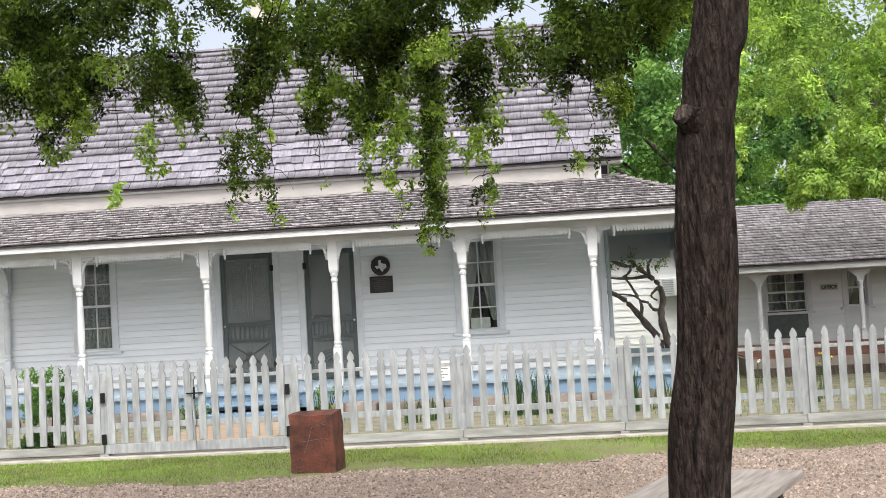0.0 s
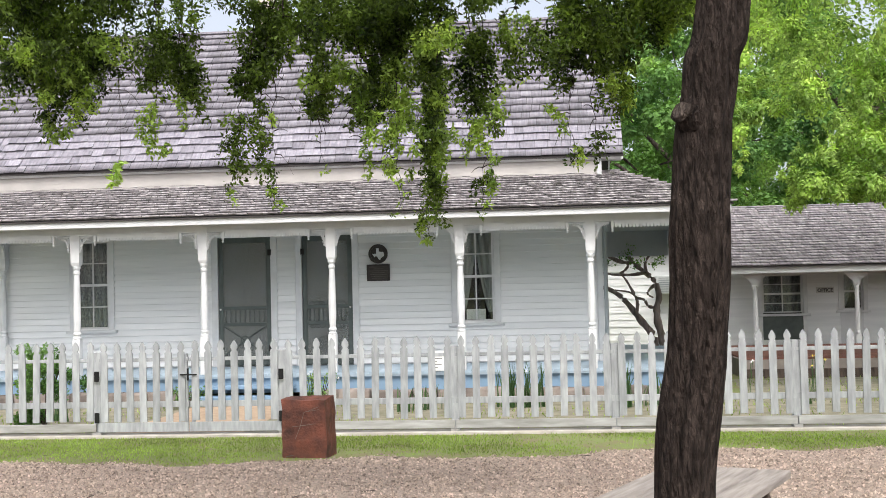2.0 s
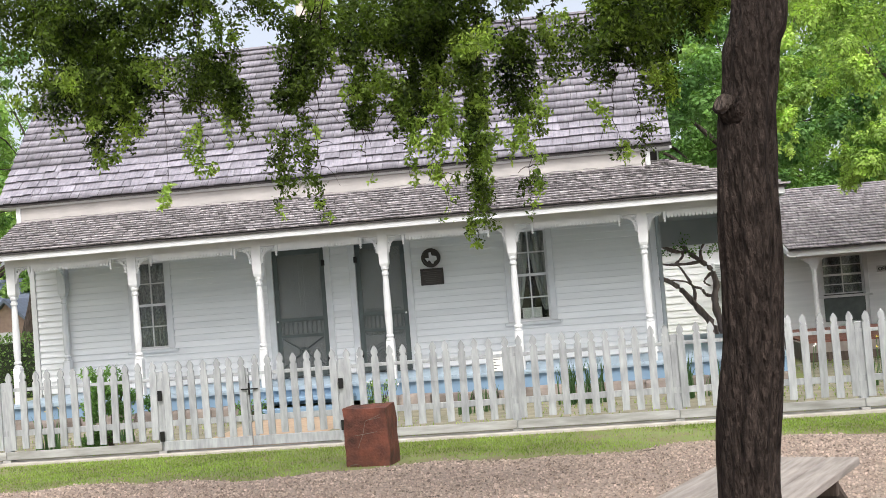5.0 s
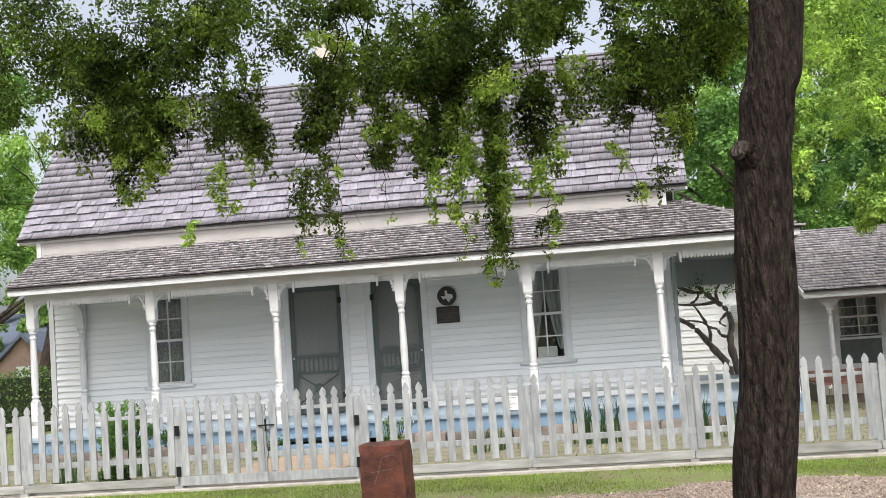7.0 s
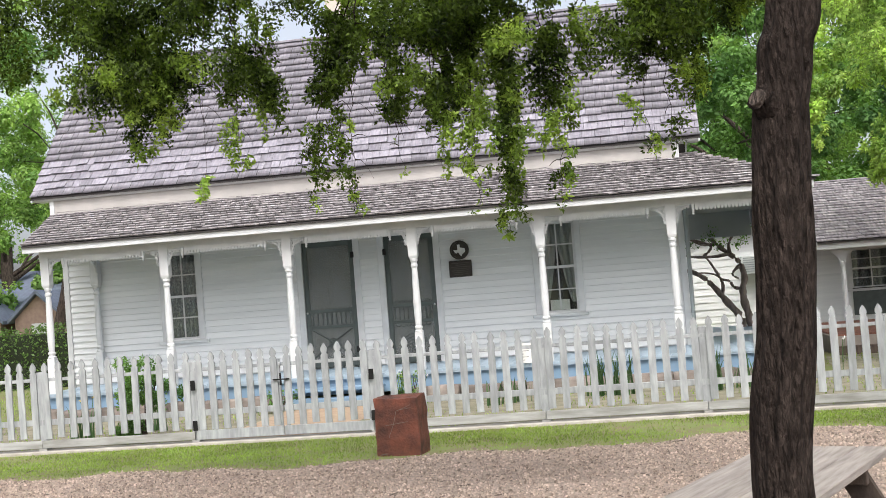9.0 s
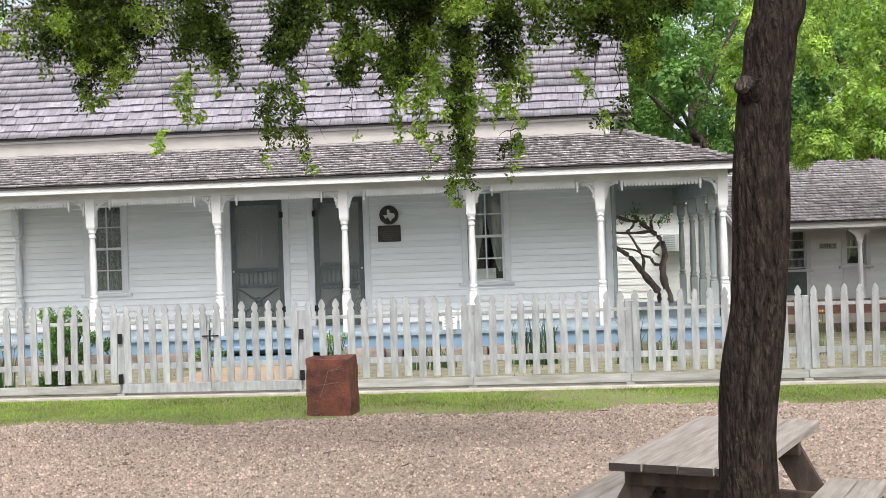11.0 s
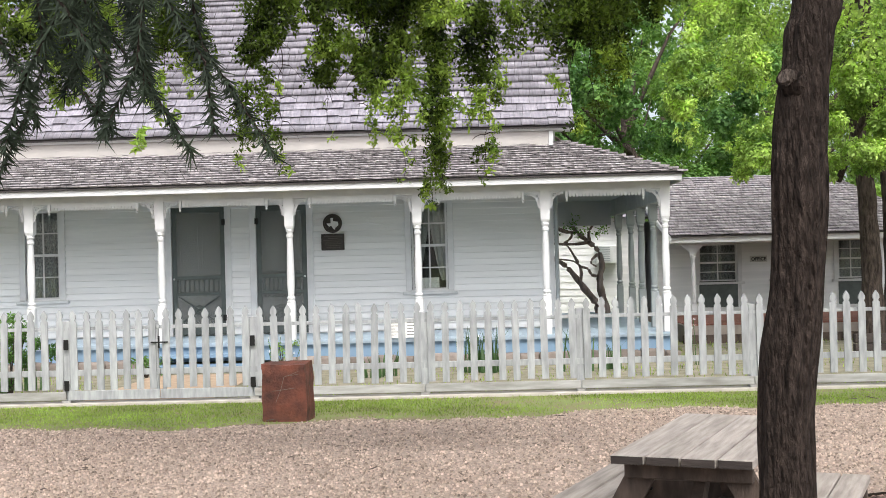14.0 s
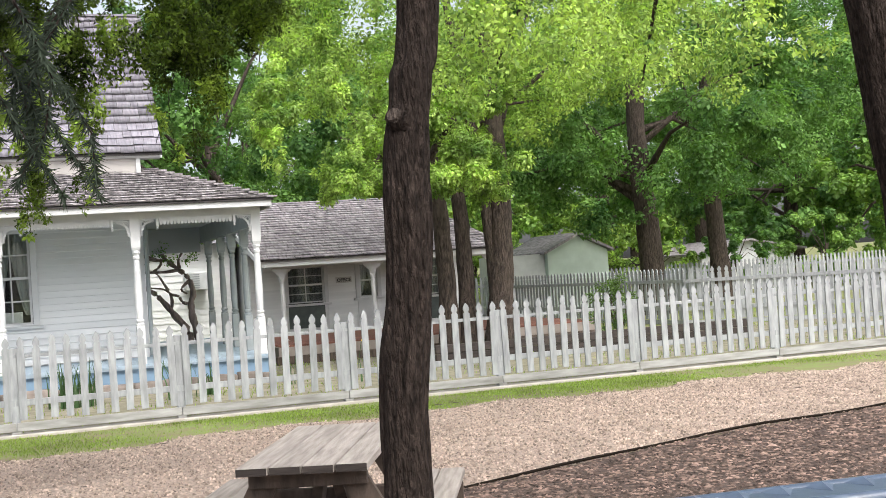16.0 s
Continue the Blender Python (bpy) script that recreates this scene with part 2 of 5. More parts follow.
def piece(name, me, parent, m):
    """One of many alike pieces on a shared mesh; m is its world pose."""
    ob = new(name, me)
    ob.parent = parent
    ob.matrix_local = Matrix.Translation(-base_of(parent)) @ m
    return ob


def raw(name, verts, faces, material, parent=None, soft=False):
    me = bpy.data.meshes.new(name)
    v = np.asarray(verts, dtype=np.float32).reshape(-1, 3)
    if parent:
        v = v - np.array(base_of(parent), dtype=np.float32)
    f = np.asarray(faces, dtype=np.int32)
    k = f.shape[1]
    me.vertices.add(len(v))
    me.vertices.foreach_set("co", v.ravel())
    me.loops.add(f.size)
    me.loops.foreach_set("vertex_index", f.ravel())
    me.polygons.add(len(f))
    me.polygons.foreach_set("loop_start", np.arange(0, f.size, k, dtype=np.int32))
    me.update(calc_edges=True)
    me.validate()
    me.materials.append(material)
    smooth(me, soft)
    ob = new(name, me)
    ob.parent = parent
    return ob


def box(bm, x0, x1, y0, y1, z0, z1, bev=0.0):
    vs = [bm.verts.new((x, y, z)) for x in (x0, x1) for y in (y0, y1) for z in (z0, z1)]
    fs = [bm.faces.new([vs[i] for i in q]) for q in ((0, 1, 3, 2), (4, 6, 7, 5), (0, 4, 5, 1), (2, 3, 7, 6), (0, 2, 6, 4), (1, 5, 7, 3))]
    if bev:
        es = list({e for f in fs for e in f.edges})
        bmesh.ops.bevel(bm, geom=es, offset=bev, segments=1, affect="EDGES")
    return vs


def boxm(x0, x1, y0, y1, z0, z1, bev=0.0):
    bm = bmesh.new()
    box(bm, x0, x1, y0, y1, z0, z1, bev)
    return bm


def lathe(bm, x, y, prof, seg=14):
    rings = [[bm.verts.new((x + r * math.cos(2 * math.pi * i / seg), y + r * math.sin(2 * math.pi * i / seg), z)) for i in range(seg)] for z, r in prof]
    for a, b in zip(rings, rings[1:]):
        for i in range(seg):
            bm.faces.new((a[i], a[(i + 1) % seg], b[(i + 1) % seg], b[i]))
    bm.faces.new(rings[0][::-1])
    bm.faces.new(rings[-1])


def tube(bm, pts, radii, seg=8, rough=0.0, seed=0):
    """A tapering limb along points."""
    rng = random.Random(seed)
    pts = [Vector(p) for p in pts]
    rings = []
    for i, p in enumerate(pts):
        d = (pts[min(i + 1, len(pts) - 1)] - pts[max(i - 1, 0)]).normalized()
        u = d.orthogonal().normalized() if abs(d.z) < 0.9 else d.cross(Vector((0, 1, 0))).normalized()
        w = d.cross(u)
        r = radii[i] if isinstance(radii, (list, tuple)) else radii
        rings.append([bm.verts.new(p + (u * math.cos(2 * math.pi * k / seg) + w * math.sin(2 * math.pi * k / seg)) * r * (1 + rough * (rng.random() - 0.5))) for k in range(seg)])
    for a, b in zip(rings, rings[1:]):
        for k in range(seg):
            bm.faces.new((a[k], a[(k + 1) % seg], b[(k + 1) % seg], b[k]))
    bm.faces.new(rings[0][::-1])
    bm.faces.new(rings[-1])


def extrude_xz(bm, pts, y0, y1):
    """A flat outline in x and z with thickness along y."""
    a = [bm.verts.new((x, y0, z)) for x, z in pts]
    b = [bm.verts.new((x, y1, z)) for x, z in pts]
    bm.faces.new(a)
    bm.faces.new(b[::-1])
    for i in range(len(pts)):
        j = (i + 1) % len(pts)
        bm.faces.new((a[i], b[i], b[j], a[j]))


def arc_band(bm, cx, cz, r, w, a0, a1, y0, y1, n=8):
    ang = [radians(a0 + (a1 - a0) * i / n) for i in range(n + 1)]
    pts = [(cx + (r + w / 2) * math.cos(a), cz + (r + w / 2) * math.sin(a)) for a in ang] + [(cx + (r - w / 2) * math.cos(a), cz + (r - w / 2) * math.sin(a)) for a in ang[::-1]]
    extrude_xz(bm, pts, y0, y1)


def leaf_mesh(name, pos, size, material, parent, rng, droop=0.35, narrow=0.5, spread=1.0, out=None):
    """Folded four-cornered leaves at the given places; out: the way their faces turn."""
    n = len(pos)
    d = rng.normal(size=(n, 3))
    d[:, 2] = d[:, 2] * spread - droop
    d /= np.linalg.norm(d, axis=1)[:, None]
    if out is not None:
        face = out + np.array([0, 0, 0.55]) + rng.normal(size=(n, 3)) * 0.38
        d = np.cross(np.cross(face, d), face)
        d /= np.linalg.norm(d, axis=1)[:, None] + 1e-6
        s = np.cross(face, d)
    else:
        s = np.cross(d, rng.normal(size=(n, 3)))
    s /= np.linalg.norm(s, axis=1)[:, None] + 1e-6
    nn = np.cross(d, s)
    L = (size * rng.uniform(0.6, 1.3, n))[:, None]
    v = np.empty((n, 4, 3))
    v[:, 0] = pos
    v[:, 1] = pos + d * L * 0.45 + s * L * narrow * 0.5 + nn * L * 0.1
    v[:, 2] = pos + d * L
    v[:, 3] = pos + d * L * 0.45 - s * L * narrow * 0.5 + nn * L * 0.1
    i = np.arange(n)[:, None] * 4
    f = np.concatenate([i, i + 1, i + 2, i + 3], axis=1)
    return raw(name, v, f, material, parent)


# ---- ground ----
bm = bmesh.new()
for x, y in ((-900, -900), (900, -900), (900, 900), (-900, 900)):
    bm.verts.new((x, y, -0.012))
bm.faces.new(bm.verts)
solo("ground", bm, GROUND, "grassy soil ground around the houses", "ground", "structure")


def edge_y(x):
    """The edge between gravel and wood chips."""
    q = min(max(x, 0.0), 9.0)
    return max(7.3, 6.80 + 0.52 * q - 0.028 * q * q) + 0.03 * math.sin(x * 1.9)


def grass_y(x):
    return 11.75 + 0.11 * min(max(x, 0), 6) + 0.25 * math.sin(x * 0.55 + 1) + 0.16 * math.sin(x * 2.1) + 0.09 * math.sin(x * 5.3) + 0.05 * math.sin(x * 11.7)


def strip(name, x0, x1, n, ya, yb, z, material, label, cat):
    bm = bmesh.new()
    cols = []
    for i in range(n + 1):
        x = x0 + (x1 - x0) * i / n
        a, b = ya(x), yb(x)
        cols.append([bm.verts.new((x, a + (b - a) * k / 10, z + 0.008 * noise.noise((x * 0.8, a + (b - a) * k / 10, 1)))) for k in range(11)])
    for c, d in zip(cols, cols[1:]):
        for k in range(10):
            bm.faces.new((c[k], d[k], d[k + 1], c[k + 1]))
    return solo(name, bm, material, label, cat, "structure", soft=True)


strip("gravel_path", -24, 40, 240, edge_y, grass_y, 0.002, GRAVEL, "pinkish tan pea gravel path before the fence", "gravel path")
strip("mulch_bed", -24, 40, 120, lambda x: -14.0, edge_y, 0.0, MULCH, "brown wood chip mulch under the picnic table", "mulch")
bm = boxm(-5.55, -4.0, 13.9, 17.2, -0.01, 0.006)
solo("garden_path", bm, TAN, "sandy tan path from the gate to the porch step", "garden path", "structure")

strip("yard_soil", -14, 17, 160, lambda x: 13.94, lambda x: 17.95 if x < 2.6 else 21.0, -0.004, STRAW, "dry straw-coloured soil inside the picket fence", "soil")

R = np.random.default_rng(3)
# thin edging strip between gravel and wood chips
for a, b, er in ((1.2, 14.0, 0.013),):
    bm = bmesh.new()
    xs = np.linspace(a, b, 40)
    tube(bm, [(x, edge_y(x) + 0.01, 0.016 + 0.008 * math.sin(x * 3)) for x in xs], er, 6)
    solo("edging", bm, EDGE, "thin black landscape edging along the gravel", "edging", "structure")


def blades(name, n, place, length, width, material, label, cat):
    p = place(n)
    n = len(p)
    az, h = R.uniform(0, 6.283, n), length * R.uniform(0.5, 1.3, n)
    lean = R.normal(size=(n, 2)) * 0.4
    v = np.empty((n, 3, 3))
    dx, dy = np.cos(az) * width, np.sin(az) * width
    v[:, 0] = p + np.stack([dx, dy, 0 * dx], 1)
    v[:, 1] = p - np.stack([dx, dy, 0 * dx], 1)
    v[:, 2] = p + np.stack([lean[:, 0] * h, lean[:, 1] * h, h], 1)
    f = np.arange(n * 3).reshape(n, 3)
    return tagged(raw(name, v, f, material), label, cat, kind="stuff")


def strip_grass(n):
    x = R.uniform(-12, 16, n)
    gy = np.array([grass_y(q) for q in x])
    y = gy - 0.12 + (13.62 - gy + 0.12) * R.uniform(0, 1, n)
    keep = R.uniform(0, 1, n) < np.clip((y - gy + 0.12) * 1.1, 0.02, 1)
    keep &= (np.sin(x * 1.7 + y * 2.3) + np.sin(x * 0.63 - y * 1.1) + R.normal(size=n) * 0.7) > -1.0 + 0.25 * np.clip(x - 1, 0, 6)
    return np.stack([x, y, np.zeros(n) - 0.01], 1)[keep]


def yard_grass(n):
    x, y = R.uniform(-14, 18, n), R.uniform(13.9, 26, n)
    keep = ~((x > -5.6) & (x < -3.95) & (y < 17.4)) & ~((y > 17.6) & (x > -10.4) & (x < 2.3))
    keep &= (np.sin(x * 2.1 + y) + np.sin(y * 1.7 - x * 0.8) + R.normal(size=n) * 0.8) > -0.6
    return np.stack([x, y, np.zeros(n) - 0.01], 1)[keep]


blades("grass_strip", 150000, strip_grass, 0.022, 0.0045, GRASSM, "short green grass strip along the picket fence", "grass")
blades("yard_grass", 22000, yard_grass, 0.06, 0.008, GRASSM, "patchy green grass inside the fenced yard", "grass")


def scatter(name, n, x0, x1, y0f, y1f, size, flat, material, label):
    x = R.uniform(x0, x1, n)
    y0, y1 = np.array([y0f(q) for q in x]), np.array([y1f(q) for q in x])
    y = y0 + (y1 - y0) * R.uniform(0, 1, n)
    az, s = R.uniform(0, 6.283, n), size * R.uniform(0.5, 1.6, n)
    w = s * (R.uniform(0.05, 0.12, n) if flat == "thin" else R.uniform(0.2, 0.6, n) if flat else R.uniform(0.6, 1, n))
    h = s * (0.06 if flat == "thin" else 0.15 if flat else 0.5)
    c = np.stack([x, y, np.full(n, 0.004)], 1)
    u = np.stack([np.cos(az), np.sin(az), R.normal(size=n) * 0.12], 1) * s[:, None] * 0.5
    t = np.stack([-np.sin(az), np.cos(az), R.normal(size=n) * 0.12], 1) * w[:, None] * 0.5
    top = c + np.stack([0 * x, 0 * x, h], 1)
    v = np.stack([c + u, c + t, c - u, c - t, top + u * 0.5 + t * 0.4, top - u * 0.5 - t * 0.4], 1)
    i = (np.arange(n) * 6)[:, None]
    f = np.concatenate([i + np.array(q) for q in ([0, 1, 4], [1, 2, 5], [2, 3, 5], [3, 0, 4], [1, 5, 4], [3, 4, 5])])
    return tagged(raw(name, v, f, material), label, "gravel" if not flat else "wood chips", kind="stuff")


scatter("gravel_pebbles", 62000, -7, 10, edge_y, grass_y, 0.02, False, PEBBLE, "small pinkish tan pebbles of the gravel path")
scatter("wood_chips", 60000, -5, 9, lambda x: 3.6, lambda x: edge_y(x) + 0.05, 0.040, True, CHIP, "loose brown wood chips and bark strips")
scatter("fallen_twigs", 150, -7, 10, edge_y, lambda x: grass_y(x) + 0.5, 0.10, "thin", TABLEDARK, "dark fallen bark bits and twigs on gravel")


# ---- main house ----
FY, WY, LX, RX, DZ = 18.0, 19.8, -10.25, 0.5, 0.42
house = thing("house", (-5, 19.8, 0), "white clapboard farmhouse with shingle roof and long front porch", "house")
DOORS = ((-5.90, -5.01), (-4.47, -3.63))
WINS = ((-8.38, -7.81), (-1.87, -1.27))
DTOP, WZ0, WZ1 = 2.58, 1.10, 2.58

# front wall core with real openings, then side and back walls
bm = bmesh.new()
cuts = sorted([(a - 0.02, b + 0.02, DZ, DTOP) for a, b in DOORS] + [(a - 0.02, b + 0.02, WZ0, WZ1) for a, b in WINS])
x = LX
for a, b, z0, z1 in cuts:
    box(bm, x, a, WY + 0.02, WY + 0.16, 0.15, 3.9)
    box(bm, a, b, WY + 0.02, WY + 0.16, z1, 3.9)
    if z0 > DZ:
        box(bm, a, b, WY + 0.02, WY + 0.16, 0.15, z0)
    x = b
box(bm, x, RX, WY + 0.02, WY + 0.16, 0.15, 3.9)
wall_front = part("wall", bm, SIDING, house)
bm = bmesh.new()
box(bm, LX, LX + 0.14, WY + 0.16, 23.8, 0.1, 3.9)
box(bm, RX - 0.14, RX, WY + 0.16, 23.8, 0.1, 3.9)
box(bm, LX + 0.14, RX - 0.14, 23.66, 23.8, 0.1, 3.9)
for gx in (LX + 0.02, RX - 0.12):
    vs = [bm.verts.new((gx + dx, yy, zz)) for dx in (0, 0.1) for yy, zz in ((19.9, 3.85), (23.7, 3.85), (21.8, 6.1))]
    bm.faces.new(vs[:3]), bm.faces.new(vs[3:][::-1])
    for i in range(3):
        bm.faces.new((vs[i], vs[(i + 1) % 3], vs[(i + 1) % 3 + 3], vs[i + 3]))
part("side_wall", bm, SIDING, house)
# backing surfaces added so the openings show dark
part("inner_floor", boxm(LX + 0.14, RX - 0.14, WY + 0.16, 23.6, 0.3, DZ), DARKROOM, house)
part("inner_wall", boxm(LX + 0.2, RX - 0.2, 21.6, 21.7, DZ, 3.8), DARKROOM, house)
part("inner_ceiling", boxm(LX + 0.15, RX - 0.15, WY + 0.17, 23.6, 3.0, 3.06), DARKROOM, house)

# clapboards, course by course, stopped at the casings
GAP = 0.105
rb = random.Random(5)
zc = DZ + 0.02
while zc < 3.60:
    blocked = [(a - 0.11, b + 0.11) for a, b in DOORS if zc < DTOP + 0.08] + [(a - 0.10, b + 0.10) for a, b in WINS if WZ0 - 0.12 < zc < WZ1 + 0.08]
    x = LX + 0.09
    for a, b in sorted(blocked) + [(RX - 0.09, RX)]:
        if a - x > 0.03:
            bm = bmesh.new()
            dy = rb.uniform(-0.002, 0.002)
            pts = [(WY - 0.023 + dy, zc), (WY - 0.025 + dy, zc + 0.004), (WY + 0.010, zc + GAP + 0.006), (WY + 0.02, zc + GAP + 0.006), (WY + 0.02, zc)]
            va, vb = [[bm.verts.new((q, y, z)) for y, z in pts] for q in (x, a)]
            bm.faces.new(va), bm.faces.new(vb[::-1])
            for i in range(5):
                bm.faces.new((va[i], va[(i + 1) % 5], vb[(i + 1) % 5], vb[i]))
            part("board", bm, SIDING, wall_front)
        x = b
    zc += GAP
part("corner_board", boxm(LX - 0.01, LX + 0.085, WY - 0.032, WY + 0.06, 0.2, 3.72, 0.004), WHITE, house)
part("corner_board", boxm(RX - 0.085, RX + 0.01, WY - 0.032, WY + 0.06, 0.2, 3.72, 0.004), WHITE, house)
part("eave_board", boxm(LX - 0.02, RX + 0.02, WY - 0.03, WY + 0.05, 3.58, 3.80, 0.004), WHITE, house)


def window(parent, a, b, z0, z1, y, curtains, cols=2, rows=4, name="window"):
    bm = bmesh.new()
    for x0, x1 in ((a - 0.105, a - 0.005), (b + 0.005, b + 0.105)):
        box(bm, x0, x1, y - 0.035, y + 0.03, z0 - 0.02, z1 + 0.1, 0.004)
    box(bm, a - 0.125, b + 0.125, y - 0.045, y + 0.03, z1 + 0.005, z1 + 0.125, 0.004)
    frame_ob = part(name, bm, WHITE, parent)
    part("sill", boxm(a - 0.16, b + 0.16, y - 0.075, y + 0.05, z0 - 0.075, z0 - 0.022, 0.006), WHITE, frame_ob)
    bm = bmesh.new()
    box(bm, a, a + 0.035, y + 0.03, y + 0.06, z0, z1)
    box(bm, b - 0.035, b, y + 0.03, y + 0.06, z0, z1)
    for i in range(1, cols):
        q = a + (b - a) * i / cols
        box(bm, q - 0.011, q + 0.011, y + 0.032, y + 0.058, z0, z1)
    for i in range(rows + 1):
        q = z0 + (z1 - z0) * i / rows
        t = 0.028 if i in (0, rows) else (0.022 if i == rows // 2 else 0.011)
        box(bm, a, b, y + 0.034, y + 0.062, max(z0, q - t), min(z1, q + t))
    part("sash", bm, WHITE, frame_ob)
    for i in range(cols):
        for j in range(rows):
            xa, xb = a + (b - a) * i / cols + 0.012, a + (b - a) * (i + 1) / cols - 0.012
            za, zb = z0 + (z1 - z0) * j / rows + 0.012, z0 + (z1 - z0) * (j + 1) / rows - 0.012
            g = part("pane", boxm(xa, xb, y + 0.046, y + 0.05, za, zb), GLASS, frame_ob)
            g.visible_shadow = False
    if curtains == "tied":
        for side in (0, 1):
            bm = bmesh.new()
            rows_v = []
            for k in range(15):
                u = k / 14
                z = z1 - u * (z1 - z0) * 0.9
                wd = (b - a) * (0.46 * (1 - u) ** 0.8 + 0.10 + 0.06 * u)
                rows_v.append([])
                for s in range(9):
                    q = s / 8 * wd
                    xx = a + 0.01 + q if side == 0 else b - 0.01 - q
                    rows_v[-1].append(bm.verts.new((xx, y + 0.10 + 0.012 * math.sin(s * 2.2 + side), z)))
            for r0, r1 in zip(rows_v, rows_v[1:]):
                for s in range(8):
                    bm.faces.new((r0[s], r0[s + 1], r1[s + 1], r1[s]))
            part("curtain", bm, CURTAIN, frame_ob, "white curtain tied back")
    else:
        bm = bmesh.new()
        n = 40
        cs = [[bm.verts.new((a + (b - a) * i / n, y + 0.10 + 0.012 * math.sin(i * 1.1), z)) for z in (z0, z1)] for i in range(n + 1)]
        for c, d in zip(cs, cs[1:]):
            bm.faces.new((c[0], d[0], d[1], c[1]))
        part("curtain", bm, LACE, frame_ob, "grey lace curtain drawn shut")
    return frame_ob


window(house, *WINS[0], WZ0, WZ1, WY, "lace")
wr = window(house, *WINS[1], WZ0, WZ1, WY, "tied")
part("paper_card", boxm(-1.74, -1.42, WY + 0.085, WY + 0.09, WZ0 + 0.03, WZ0 + 0.20), PAPER, wr, "white card standing in the window")


def screen_door(a, b, style):
    bm = bmesh.new()
    box(bm, a - 0.115, a - 0.005, WY - 0.03, WY + 0.04, DZ, DTOP + 0.11, 0.004)
    box(bm, b + 0.005, b + 0.115, WY - 0.03, WY + 0.04, DZ, DTOP + 0.11, 0.004)
    box(bm, a - 0.135, b + 0.135, WY - 0.04, WY + 0.04, DTOP + 0.002, DTOP + 0.14, 0.004)
    d = part("door", bm, WHITE, house, "screen door shut in a white casing")
    inner = bmesh.new()
    box(inner, a, b, WY + 0.10, WY + 0.14, DZ, DTOP)
    c = (a + b) / 2
    for xa, xb in ((a + 0.12, c - 0.05), (c + 0.05, b - 0.12)):
        for za, zb in ((DZ + 0.25, DZ + 0.85), (DZ + 1.1, DTOP - 0.15)):
            for q in ((xa - 0.02, xa, za, zb), (xb, xb + 0.02, za, zb), (xa, xb, za - 0.02, za), (xa, xb, zb, zb + 0.02)):
                box(inner, q[0], q[1], WY + 0.085, WY + 0.10, q[2], q[3])
    part("inner_door", inner, INNERDOOR, d, "panelled grey inner door")
    for x0, x1, z0, z1 in ((a, a + 0.075, DZ + 0.02, DTOP), (b - 0.075, b, DZ + 0.02, DTOP), (a + 0.075, b - 0.075, DTOP - 0.09, DTOP), (a + 0.075, b - 0.075, DZ + 0.02, DZ + 0.16), (a + 0.075, b - 0.075, 1.37, 1.43), (a + 0.075, b - 0.075, 1.10, 1.15)):
        part("rail", boxm(x0, x1, WY + 0.0, WY + 0.03, z0, z1, 0.004), DOORGREY, d)
    scr = part("screen", boxm(a + 0.07, b - 0.07, WY + 0.014, WY + 0.017, DZ + 0.15, DTOP - 0.08), SCREEN, d)
    for i in range(9):
        q = a + 0.12 + (b - a - 0.24) * i / 8
        bm = bmesh.new()
        lathe(bm, q, WY + 0.008, [(1.15, 0.008), (1.19, 0.013), (1.26, 0.007), (1.33, 0.013), (1.37, 0.008)], 6)
        part("spindle", bm, DOORGREY, d)
    if style == 0:
        for sgn in (1, -1):
            bm = bmesh.new()
            tube(bm, [(c - sgn * 0.35, WY + 0.006, 1.09), (c, WY + 0.004, 0.86), (c + sgn * 0.35, WY + 0.006, 0.62)], 0.013, 6)
            part("brace", bm, DOORGREY, d)
        bm = bmesh.new()
        arc_band(bm, c, 0.86, 0.07, 0.025, 0, 359.9, WY - 0.006, WY + 0.012, 14)
        part("ring", bm, DOORGREY, d)
    else:
        bm = bmesh.new()
        box(bm, c - 0.006, c + 0.006, WY + 0.002, WY + 0.010, 0.70, 1.45)
        for k in range(7):
            arc_band(bm, a + 0.12 + (b - a - 0.24) * (k + 0.5) / 7, 1.44, 0.045, 0.014, 0, 180, WY, WY + 0.014, 6)
            arc_band(bm, a + 0.12 + (b - a - 0.24) * (k + 0.5) / 7, 1.09, 0.045, 0.014, 180, 360, WY, WY + 0.014, 6)
        for k in range(5):
            arc_band(bm, c, 0.66, 0.06 + 0.05 * k, 0.012, 20, 160, WY, WY + 0.012, 9)
        part("fretwork", bm, DOORGREY, d, "scrolled fretwork over the screen")
    hx = b - 0.01 if style == 0 else a + 0.01
    for z in (0.72, 2.32):
        part("hinge", boxm(hx - 0.03, hx + 0.03, WY - 0.045, WY - 0.028, z - 0.05, z + 0.05, 0.003), IRON, d)
    kx = a + 0.035 if style == 0 else b - 0.035
    bm = bmesh.new()
    bmesh.ops.create_uvsphere(bm, u_segments=8, v_segments=6, radius=0.018, matrix=Matrix.Translation((kx, WY - 0.03, 1.38)))
    part("knob", bm, SILVER, d)


screen_door(*DOORS[0], 0)
screen_door(*DOORS[1], 1)

# ---- porch ----
PX0, PX1, PEY, PEZ, PTZ = -9.84, 2.28, 17.6, 2.80, 3.525
nb = 110
deck = part("deck", boxm(-9.88, 2.18, FY - 0.09, WY + 0.02, DZ - 0.06, DZ - 0.02), DECK, house, "pale blue painted porch boards")
plank_bm = boxm(-6.05 / nb + 0.002, 6.05 / nb - 0.002, FY - 0.1, WY + 0.018, DZ - 0.035, DZ)
plank = bpy.data.meshes.new("plank")
plank_bm.to_mesh(plank)
plank_bm.free()
plank.materials.append(DECK)
for i in range(nb):
    piece("plank", plank, deck, Matrix.Translation((-9.9 + 12.1 * (i + 0.5) / nb, 0, 0.001 * (i % 3))))
